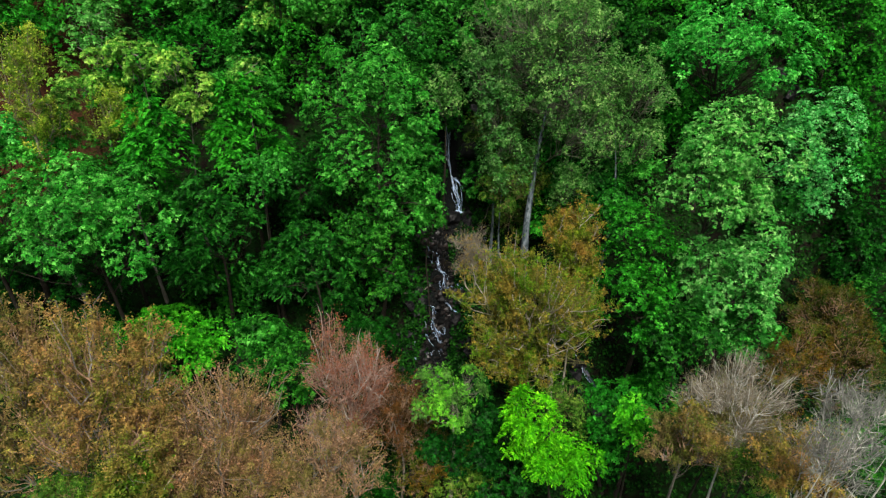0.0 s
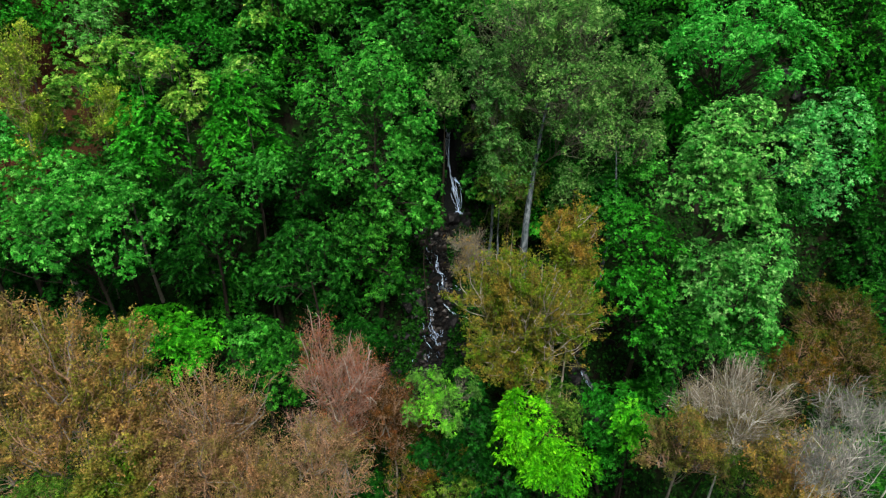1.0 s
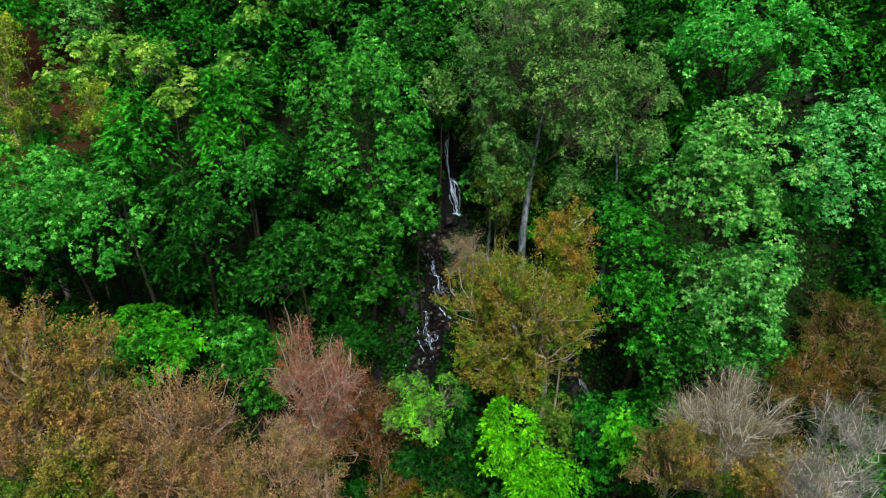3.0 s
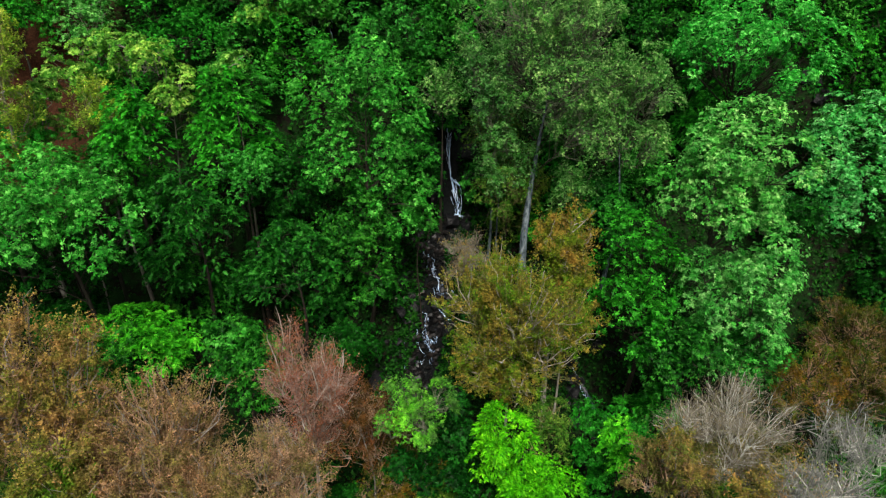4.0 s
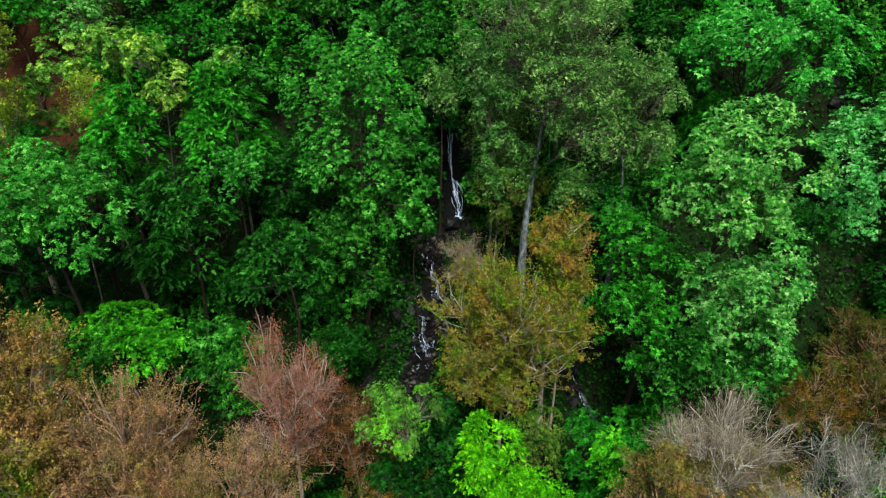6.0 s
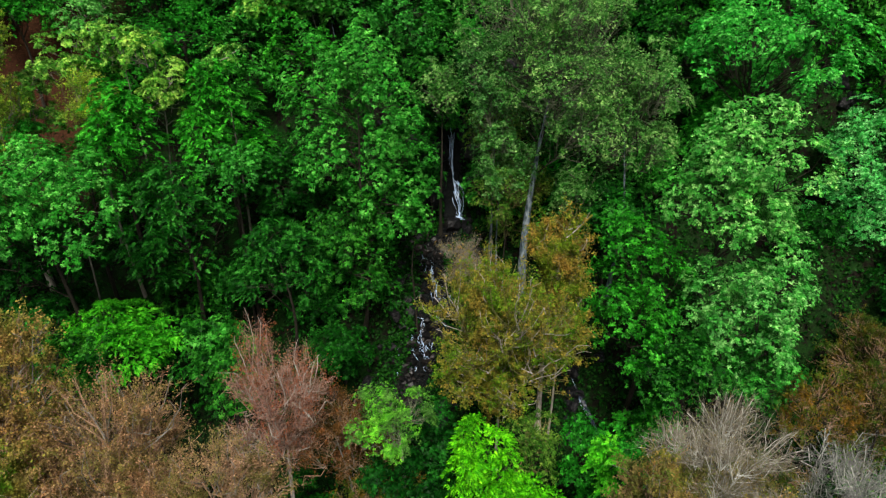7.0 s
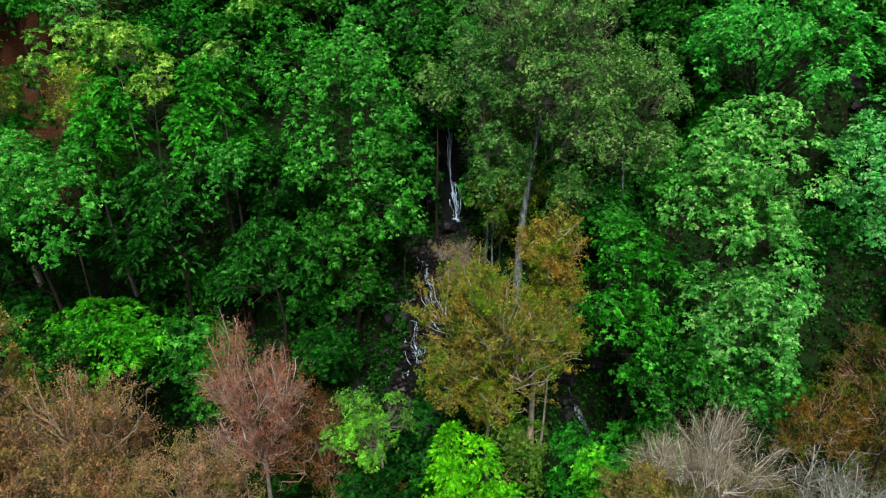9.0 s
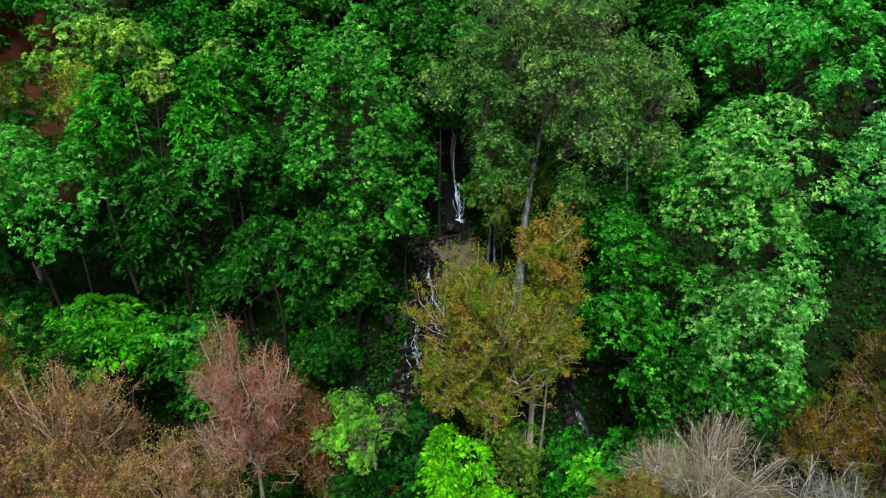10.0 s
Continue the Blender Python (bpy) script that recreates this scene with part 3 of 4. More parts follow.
        if kind["style"] == "spray":
            shape = sprays(rng, at, unit(d * [1, 1, 0.3]) + o * [0.6, 0.6, 0] + rng.normal(size=(n, 3)) * 0.25, size)
        else:
            shape = tufts(rng, at, d * 0.45 + axis * 0.35 + up * 0.5 + rng.normal(size=(n, 3)) * 0.25, size, 5 if size > 0.12 else 4)
    part("crown", mesh_of("crown", *shape, kind["leaf"]), root, kind="stuff")
    return root


tree(RUSSET, -15.13, -25.90, 6.14, 3.02, 4.38, 1, "tall tree with ochre and rust young leaves")
tree(OCHRE, -13.90, -27.70, 4.02, 1.67, 1.43, 2, "yellow-green young tree below the rust crowns")
tree(BROWN, -11.98, -25.37, 3.05, 3.65, 4.01, 3, "broad tree with thin pinkish-brown leaves and pale trunk", front=1.6, slim=1.2)
tree(BROWN, -7.76, -26.03, 1.92, 2.54, 2.59, 4, "rust-brown budding tree on the lower slope")
tree(PINK, -6.94, -20.83, 2.0, 2.3, 4.1, 5, "slender tree with pale limbs and pink-red buds", front=1.2, cone=-0.45)
tree(SPARSE, -2.59, -20.81, 0.96, 2.16, 1.74, 6, "thin young tree with light green leaf tufts")
tree(LIME, 1.11, -21.79, -0.74, 1.35, 2.41, 7, "young tree in vivid lime-green leaf")
tree(LIME, 2.38, -22.19, -2.44, 1.51, 1.35, 8, "vivid lime-green young tree with layered sprays")
tree(LIME, 3.26, -22.34, -2.70, 1.24, 1.62, 9, "small vivid lime-green sapling")
tree(BARE, 9.93, -23.59, 2.14, 2.65, 2.37, 10, "leafless tree with pale grey upswept twigs", slim=0.6)
tree(RUSSET, 7.70, -24.02, 0.40, 1.84, 2.36, 11, "brown budding tree beside a leafless one")
tree(SILVER, 11.51, -27.69, 6.04, 1.59, 1.86, 12, "leafless silver-grey tree with fine twigs", slim=0.5)
tree(SILVER, 13.72, -27.95, 5.60, 1.59, 1.86, 13, "leafless grey tree with fine twigs", slim=0.5)
tree(BARE, 10.28, -28.12, 4.29, 1.44, 1.06, 14, "low leafless grey tree with lilac twigs")
tree(OLIVE, 10.56, -25.24, 0.29, 1.77, 1.13, 15, "low olive-green tree under leafless twigs")
tree(RUST, 17.02, -17.98, -1.14, 1.83, 3.22, 16, "olive-brown tree in half leaf")
tree(OCHRE, 2.42, -14.84, 0.30, 3.89, 5.44, 17, "ochre and olive tree in first leaf with bare twigs", slim=0.6)
tree(GOLD, 4.89, -12.87, 4.71, 1.76, 2.61, 18, "upright golden-ochre tree behind a broader crown")
tree(RUST, 24.66, -10.70, -4.54, 3.83, 3.91, 19, "rust-orange young tree in a shaded hollow")
tree(MAPLE, 13.32, -11.80, 7.56, 3.62, 4.51, 20, "large light green maple in full leaf")
tree(MAPLE, 14.36, -14.28, 1.27, 2.76, 6.06, 21, "pale green maple crown hanging down the slope")
tree(GREEN, 9.52, -12.44, 1.45, 2.88, 6.33, 22, "dense green tree beside the large maple")
tree(SHADE, 11.18, -14.83, -1.68, 2.51, 3.21, 23, "deep green tree in the shade of a maple")
tree(GREEN, 7.03, -18.73, -4.45, 2.36, 2.61, 24, "dark green bushy tree by the lower stream")
tree(GREEN, 7.74, -18.73, -3.44, 0.93, 2.11, 25, "bright green sapling by the lower stream")
tree(OLIVE, 3.73, -18.74, -2.46, 1.83, 1.66, 26, "olive-green low tree below the ochre crown")
tree(GREY, 5.5, -3.92, 11.9, 5.45, 5.5, 27, "tall old tree with fine grey-green leaves", lean=-1.4, front=1.9, slim=0.9, bow=-0.55)
tree(GREY, 9.64, -5.56, 9.37, 3.14, 3.91, 28, "slimmer tree with fine grey-green leaves", slim=0.5)
tree(GREY, 1.8, -3.93, 9.8, 2.2, 4.9, 29, "thin grey-green tree above the waterfall", slim=0.4, lean=0.15)
tree(FRESH, 17.63, -1.72, 12.01, 5.67, 4.47, 30, "wide spreading tree with fresh green leaf layers")
tree(MINT, 26.35, -1.54, 3.34, 3.80, 6.31, 31, "pale blue-green tree on the upper slope")
tree(GREEN, 28.73, 3.56, 9.67, 3.04, 6.11, 32, "dark green tree high on the slope")
tree(LIGHT, -16.94, -15.01, -0.00, 3.40, 2.07, 33, "low bright green tree with flat leaf layers")
tree(SHADE, -12.49, -14.84, -0.71, 2.30, 2.35, 34, "rounded green tree beside a brighter one")
tree(BROAD, -20.05, -13.72, 7.24, 4.49, 3.10, 35, "broad green tree in full leaf")
tree(DARK, -20.72, -12.73, 3.95, 2.59, 2.20, 36, "deep green tree on the shaded slope")
tree(SPRAY, -18.37, -8.13, 8.93, 2.37, 3.51, 37, "narrow upright green tree", cone=0.5)
tree(SPRAY, -13.83, -5.49, 8.49, 2.73, 4.18, 38, "narrow leafy tree with drooping sprays", cone=0.5)
tree(LAYER, -15.54, -9.63, 4.32, 3.49, 3.79, 39, "green tree with drooping layered sprays")
tree(LEAFY, -12.53, -7.82, 6.46, 1.95, 1.98, 40, "small tree with light green leaf tufts")
tree(LAYER, -10.20, -9.21, 2.05, 3.45, 1.93, 41, "spreading green tree over a dark hollow")
tree(BROAD, -5.57, -5.65, 8.21, 4.09, 6.16, 42, "tall rounded tree with dense light-green leaves")
tree(SHADE, -5.95, -7.31, 1.34, 3.26, 5.76, 43, "dense green tree beside the cascade")
tree(DARK, -10.58, -4.48, 4.25, 2.75, 3.58, 44, "slim dark green tree in the shade")
tree(YELLOW, -16.59, -6.48, 10.78, 2.06, 3.21, 45, "thin tree with yellow-green leaf tufts")
tree(YELLOW, -22.17, -4.68, 11.89, 2.48, 1.50, 46, "light yellow-green tree on the upper slope")
tree(STRAW, -22.85, -10.23, 12.29, 1.83, 4.51, 47, "olive-gold tree with thin young leaves")
tree(PALE, -23.79, 0.6, 13.5, 2.95, 1.7, 48, "pale green crown on the upper slope")
tree(GREEN, -18.18, 2.42, 12.19, 4.75, 2.38, 49, "green tree on the upper slope")
tree(YELLOW, -13.13, 3.2, 13.3, 2.3, 1.5, 50, "yellow-tipped tree on the upper slope")
tree(GREEN, -10.41, 1.80, 10.11, 3.13, 3.74, 51, "green tree above the dark hollow")
tree(LEAFY, -14.28, 3.20, 12.03, 2.31, 3.17, 52, "slim green tree on the upper slope")
tree(LEAFY, -4.37, 3.65, 12.32, 3.59, 2.78, 53, "green tree on the upper slope by the stream")
tree(LEAFY, -0.52, 4.49, 11.78, 2.59, 3.49, 54, "leafy green tree behind the grey crown")
tree(DARK, 8.71, -5.19, 3.01, 2.55, 2.34, 55, "low green tree behind the ochre crown")
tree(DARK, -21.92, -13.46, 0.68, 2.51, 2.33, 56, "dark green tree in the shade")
tree(DARK, -6.86, -10.44, -4.09, 2.11, 3.14, 57, "dark leafy bush tree beside the cascade")
tree(BROAD, -25.90, -12.72, 7.97, 3.35, 4.21, 58, "green tree in full leaf on the slope")
tree(DARK, 29.28, -5.67, -1.32, 3.49, 3.83, 59, "green tree on the upper slope")
tree(DARK, 12.45, 4.49, 11.78, 2.38, 4.87, 60, "dark green tree behind the grey crown")
tree(LEAFY, 2.73, -1.63, 3.17, 2.32, 3.98, 61, "shaded green tree beside the waterfall")
tree(OLIVE, 2.46, -0.86, 6.50, 2.48, 2.52, 62, "thin olive-green tree above the waterfall")
tree(GREEN, 6.96, -2.27, 4.07, 2.48, 3.85, 63, "shaded green tree behind an old trunk")
tree(GREEN, 6.96, -3.96, 1.14, 2.27, 2.03, 64, "low green tree behind the ochre crown")
tree(OLIVE, 3.36, -2.63, 0.44, 1.71, 2.02, 65, "low olive tree beside the waterfall")
tree(DARK, -2.64, -0.58, 5.00, 1.27, 3.64, 66, "slim dark tree leaning over the gully")
tree(DARK, 0.27, 3.12, 9.40, 1.95, 3.09, 67, "dark green tree above the waterfall")
tree(BUSH, 0.49, -5.70, -0.87, 1.94, 2.89, 68, "thin russet shrub beside the cascade")
tree(RUST, 13.51, -21.28, -2.86, 2.14, 2.18, 69, "olive-brown tree behind leafless twigs")
tree(RUST, 20.55, -16.78, -3.07, 2.76, 2.36, 70, "olive-brown tree in half leaf on the slope")
tree(OLIVE, 10.51, -22.22, -2.48, 1.51, 1.54, 71, "olive undergrowth tree behind leafless twigs")
tree(GREY, 6.9, -3.2, 8.0, 3.50, 1.95, 72, "hanging grey-green foliage of a slim tree", slim=0.35)
tree(GREY, 2.55, -4.61, 6.02, 2.11, 2.65, 73, "slim grey-green tree beside the waterfall", slim=0.35)
tree(REDBUD, -5.5, -20.0, -1.5, 1.9, 3.4, 74, "red-brown budding tree behind pink buds", slim=0.6)
tree(YELLOW, -13.49, -4.57, 12.08, 1.95, 0.62, 75, "small crown of yellow-green tufts")
tree(YELLOW, -22.68, -8.07, 10.02, 1.84, 2.31, 76, "slim tree with sparse yellow-green tufts", slim=0.6)
tree(GREEN, -28.44, 1.06, 13.84, 2.55, 1.46, 77, "green tree on the upper slope")
tree(RUSSET, -17.88, -25.90, 6.14, 2.11, 4.31, 78, "tall tree with ochre and rust young leaves")
tree(OLIVE, -16.22, -27.88, 3.71, 1.67, 1.15, 79, "olive-green tree below rust crowns")
tree(DARK, -27.79, -14.28, 1.27, 2.59, 2.20, 80, "dark green tree in the shade")
tree(PALE, -9.65, 3.60, 13.24, 1.88, 1.33, 81, "pale green crown on the upper slope")
tree(LEAFY, 15.09, -15.45, -0.77, 1.78, 3.46, 82, "leafy green sapling below a larger crown")
tree(OLIVE, 4.20, -3.56, 3.83, 2.01, 3.09, 83, "thin olive tree behind an old trunk")
tree(GREEN, 24.78, 4.75, 11.73, 2.39, 3.56, 84, "green tree behind a spreading crown")
tree(LEAFY, 9.16, -6.26, 3.15, 1.92, 2.70, 85, "leafy green tree behind the ochre crown")
tree(FRESH, -23.07, -10.22, 8.29, 2.59, 1.72, 86, "bright green tree below sparse yellow crowns")
tree(SHADE, -20.68, -9.05, 7.32, 2.20, 2.02, 87, "tree in shade-darkened green leaf on the slope")
tree(FRESH, -26.02, -9.56, 9.44, 2.59, 2.42, 88, "leafy green tree on the slope")
tree(YELLOW, -19.95, -3.26, 12.36, 2.18, 1.45, 89, "light tree with yellow-green leaf tufts")
tree(SILVER, 7.70, -31.50, 8.02, 1.68, 1.47, 90, "leafless lilac-grey tree with fine twigs", slim=0.45)
tree(RUSSET, 8.91, -29.17, 4.27, 1.51, 1.40, 91, "brown budding tree among leafless ones", slim=0.6)
tree(RUSSET, 10.80, -24.36, 0.81, 1.56, 1.43, 92, "brown budding tree below leafless twigs", slim=0.6)
tree(RUST, 19.65, -18.46, 0.03, 1.77, 2.00, 93, "rust-brown tree in half leaf")
tree(GOLD, 5.45, -12.99, 1.09, 1.60, 3.82, 94, "golden-ochre tree with pale twigs beside olive foliage", slim=0.5)
tree(LEAFY, -12.49, -14.62, -0.32, 1.97, 1.79, 95, "leafy green tree behind brown budding crowns")
tree(DARK, -2.44, -20.94, -3.27, 1.59, 1.43, 96, "deep green low tree in shade below light tufts")
tree(RUST, -4.49, -21.61, -3.42, 1.28, 1.31, 97, "dull rust-brown low tree in half leaf")
tree(OLIVE, 2.59, -5.20, 3.99, 1.65, 2.80, 98, "thin olive-green tree beside the waterfall", slim=0.4)
tree(GREY, 6.80, -5.94, 4.72, 1.80, 2.20, 99, "slim grey-green tree in the shade", slim=0.35)
tree(LEAFY, -2.59, -6.92, 3.02, 1.17, 1.99, 100, "leafy sapling beside the waterfall", slim=0.5)
tree(RUSSET, 7.66, -24.54, 1.50, 1.41, 1.28, 101, "brown budding tree beside leafless twigs", slim=0.5)
tree(LIGHT, 6.77, -21.05, -1.46, 0.77, 1.92, 102, "bright green sapling in the shade", slim=0.6)
tree(LEAFY, -31.61, 4.75, 15.90, 3.04, 3.06, 104, "leafy green tree on the steep slope")
tree(GREEN, -26.23, 3.86, 15.13, 3.24, 3.52, 105, "mid-green understorey tree on the steep slope")
tree(GREEN, -20.71, 4.32, 15.74, 2.59, 3.52, 106, "mid-green understorey tree on the steep slope")
tree(LEAFY, -17.19, 3.59, 15.21, 2.62, 2.61, 107, "leafy green tree on the steep slope")
tree(LEAFY, -14.42, 3.56, 15.33, 2.54, 3.29, 108, "leafy green tree on the steep slope")
tree(LEAFY, -11.92, 3.24, 15.07, 2.90, 3.67, 109, "leafy green tree on the steep slope")
tree(LEAFY, -8.73, 3.88, 14.91, 2.37, 3.18, 110, "leafy green tree on the steep slope")
tree(GREEN, -6.69, 4.25, 15.98, 2.97, 3.23, 111, "mid-green understorey tree on the steep slope")
tree(SHADE, -4.26, 6.52, 15.33, 3.04, 3.17, 112, "tree in shade-darkened green leaf on the steep slope")
tree(SHADE, -1.35, 7.79, 14.61, 3.09, 4.24, 113, "tree in shade-darkened green leaf on the steep slope")
tree(DROOP, 3.66, 6.70, 14.98, 3.45, 4.53, 114, "green tree with layered drooping sprays")
tree(GREEN, 7.95, 7.06, 15.60, 2.63, 3.54, 115, "mid-green understorey tree on the steep slope")
tree(SHADE, 11.23, 6.35, 14.63, 3.43, 4.39, 116, "tree in shade-darkened green leaf on the steep slope")
tree(DROOP, 15.41, 5.76, 14.98, 2.74, 3.36, 117, "green tree with layered drooping sprays")
tree(GREEN, 19.04, 6.47, 15.09, 2.60, 3.07, 118, "mid-green understorey tree on the steep slope")
tree(GREEN, 21.79, 6.96, 15.06, 3.25, 3.69, 119, "mid-green understorey tree on the steep slope")
tree(LEAFY, 26.55, 6.53, 15.36, 3.36, 3.81, 120, "leafy green tree on the steep slope")
tree(GREEN, 30.79, 5.75, 15.19, 3.33, 4.03, 121, "mid-green understorey tree on the steep slope")
tree(DROOP, -33.27, 2.79, 13.10, 3.10, 4.12, 122, "green tree with layered drooping sprays")
tree(SHADE, 14.03, 2.83, 11.38, 2.59, 2.93, 123, "tree in shade-darkened green leaf on the steep slope")
tree(GREEN, 31.04, 3.46, 10.89, 3.32, 4.50, 124, "mid-green understorey tree on the steep slope")
tree(GREEN, -23.09, -0.34, 9.69, 2.55, 2.94, 126, "mid-green understorey tree on the steep slope")
tree(LEAFY, -14.28, 0.32, 10.02, 2.84, 3.34, 127, "leafy green tree on the steep slope")
tree(SHADE, -2.32, 3.27, 8.72, 3.41, 4.67, 128, "tree in shade-darkened green leaf on the steep slope")
tree(DROOP, 16.09, 0.11, 7.57, 2.64, 3.49, 129, "green tree with layered drooping sprays")
tree(GREEN, 31.10, 0.75, 7.41, 2.94, 3.08, 130, "mid-green understorey tree on the steep slope")
tree(GREEN, 31.25, -0.07, 4.54, 2.42, 2.38, 131, "mid-green understorey tree on the steep slope")
tree(GREEN, -21.19, -4.26, 3.65, 2.89, 3.27, 132, "mid-green understorey tree on the steep slope")
tree(LEAFY, 12.73, -1.39, 3.18, 3.08, 3.44, 133, "leafy green tree on the steep slope")
tree(GREEN, 30.68, -3.33, 3.18, 2.63, 3.46, 134, "mid-green understorey tree on the steep slope")
tree(DARK, 21.67, -4.92, 1.37, 2.29, 2.23, 135, "understorey tree, deep green leaves darkened for shade")
tree(DARK, -29.19, -7.29, 0.43, 3.08, 3.61, 137, "understorey tree, deep green leaves darkened for shade")
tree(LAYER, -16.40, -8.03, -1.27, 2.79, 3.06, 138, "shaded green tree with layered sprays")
tree(SHADE, -12.86, -7.99, -0.56, 2.34, 2.53, 139, "tree in shade-darkened green leaf on the steep slope")
tree(SHADE, -9.13, -7.53, -1.13, 2.90, 3.67, 140, "tree in shade-darkened green leaf on the steep slope")
tree(SHADE, 28.28, -9.60, -3.71, 2.40, 2.99, 141, "tree in shade-darkened green leaf on the steep slope")
tree(SHADE, -18.02, -17.79, 0.90, 1.91, 2.65, 142, "tree in shade-darkened green leaf on the steep slope")
tree(SHADE, -10.36, -17.56, -0.66, 1.73, 2.21, 143, "tree in shade-darkened green leaf on the steep slope")
tree(DARK, -1.17, -18.43, -3.42, 1.89, 2.64, 144, "understorey tree, deep green leaves darkened for shade")
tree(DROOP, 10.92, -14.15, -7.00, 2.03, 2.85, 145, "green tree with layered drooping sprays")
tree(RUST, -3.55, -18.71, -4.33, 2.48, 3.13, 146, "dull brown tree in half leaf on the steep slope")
tree(DARK, -7.18, -20.21, -6.51, 2.15, 2.26, 147, "understorey tree, deep green leaves darkened for shade")
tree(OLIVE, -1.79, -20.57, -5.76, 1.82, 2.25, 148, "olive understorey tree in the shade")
tree(DARK, 0.29, -20.02, -5.44, 2.33, 2.80, 149, "understorey tree, deep green leaves darkened for shade")
tree(SHADE, 20.59, -20.49, -5.20, 2.19, 2.91, 150, "tree in shade-darkened green leaf on the steep slope")
tree(STRAW, -20.4, -6.6, 9.7, 1.7, 1.9, 154, "thin straw-green tree with a bare stem", slim=0.6)
tree(WISP, -1.3, -1.5, 9.4, 1.4, 2.4, 151, "thin grey-green tree at the head of the gully", slim=0.5)
tree(LEAFY, -2.35, -2.2, 3.7, 1.0, 3.0, 152, "slim leafy tree overhanging the waterfall", slim=0.5)
tree(LILAC, -8.5, -20.9, -0.6, 1.35, 2.1, 153, "thin leafless lilac-grey tree beside pink buds", slim=0.5)


# ---- stream gully ----
def boulder_mesh(seed, stretch):
    bm = bmesh.new()
    bmesh.ops.create_icosphere(bm, subdivisions=3, radius=1.0)
    rng = random.Random(seed)
    cuts = [(Vector((rng.gauss(0, 1), rng.gauss(0, 1), rng.gauss(0, 1))).normalized(), rng.uniform(0.45, 0.8)) for _ in range(16)]
    for v in bm.verts:
        for n, d in cuts:
            over = v.co.dot(n) - d
            if over > 0:
                v.co -= n * over * 0.97
        v.co *= 1 + 0.2 * noise.noise(v.co * 1.7 + Vector((seed, 0, 0))) + 0.09 * noise.noise(v.co * 4 + Vector((0, seed, 0)))
        v.co = Vector((v.co.x * stretch[0], v.co.y * stretch[1], v.co.z * stretch[2]))
    me = bpy.data.meshes.new("boulder")
    bm.to_mesh(me)
    bm.free()
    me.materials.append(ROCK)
    return me


ROCKS = [boulder_mesh(k, (1 + 0.25 * math.sin(k), 1 + 0.2 * math.cos(2 * k), 0.7 + 0.12 * math.sin(3 * k))) for k in range(1, 7)]


def boulder(x, y, size, k, label="dark wet boulder in the stream gully", sink=0.25):
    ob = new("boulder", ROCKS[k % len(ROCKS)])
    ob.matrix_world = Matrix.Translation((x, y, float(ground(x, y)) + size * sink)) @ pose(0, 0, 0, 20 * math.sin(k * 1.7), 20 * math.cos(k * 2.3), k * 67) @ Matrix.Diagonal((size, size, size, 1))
    return tagged(ob, label, "rock", group="boulders in the gully")


rk = random.Random(11)
for k in range(95):
    y = rk.uniform(-13, 5)
    x = -1.0 + 0.12 * y + rk.gauss(0, 2.0) - (0.8 if y < -5 else 0)
    off = x + 1.0 - 0.12 * y
    if abs(off) < 1.2:
        x += 1.3 if off > 0 else -1.3
    boulder(x, y, rk.choice((0.25, 0.35, 0.5, 0.5, 0.7, 0.95)) * rk.uniform(0.8, 1.2), k)
for k in range(26):
    y = rk.uniform(-14, -8)
    side = rk.choice((-1, 1)) * rk.uniform(0.7, 2.0)
    boulder(8.4 + (y + 10) * -0.2 + side, y, rk.uniform(0.25, 0.7), k, "dark rock beside the lower stream")
boulder(25.60, 3.71, 0.9, 0, "grey rock on the upper slope")
boulder(26.61, 3.21, 0.8, 1, "grey rock on the upper slope")
boulder(26.00, 2.90, 0.6, 2, "grey rock on the upper slope")
boulder(27.58, 3.86, 0.7, 3, "grey rock on the upper slope")
boulder(1.36, 0.75, 1.3, 4, "dark rock wall beside the waterfall")
boulder(0.96, 1.91, 1.2, 5, "dark rock wall beside the waterfall")
boulder(-1.73, 1.94, 1.3, 6, "dark overhanging rock beside the waterfall")
boulder(-2.05, 0.24, 1.1, 7, "dark overhanging rock beside the waterfall")
boulder(-0.49, -1.02, 0.8, 8, "dark rock step below the waterfall")
boulder(0.53, -0.60, 0.7, 9, "dark rock step below the waterfall")
boulder(-3.34, -4.32, 0.6, 10, "mossy dark rock beside the cascade")
boulder(-3.67, -6.88, 0.55, 11, "mossy dark rock beside the cascade")
boulder(-0.91, -6.88, 0.7, 12, "mossy dark rock beside the cascade")
boulder(0.07, -3.92, 0.9, 13, "mossy dark rock beside the cascade")


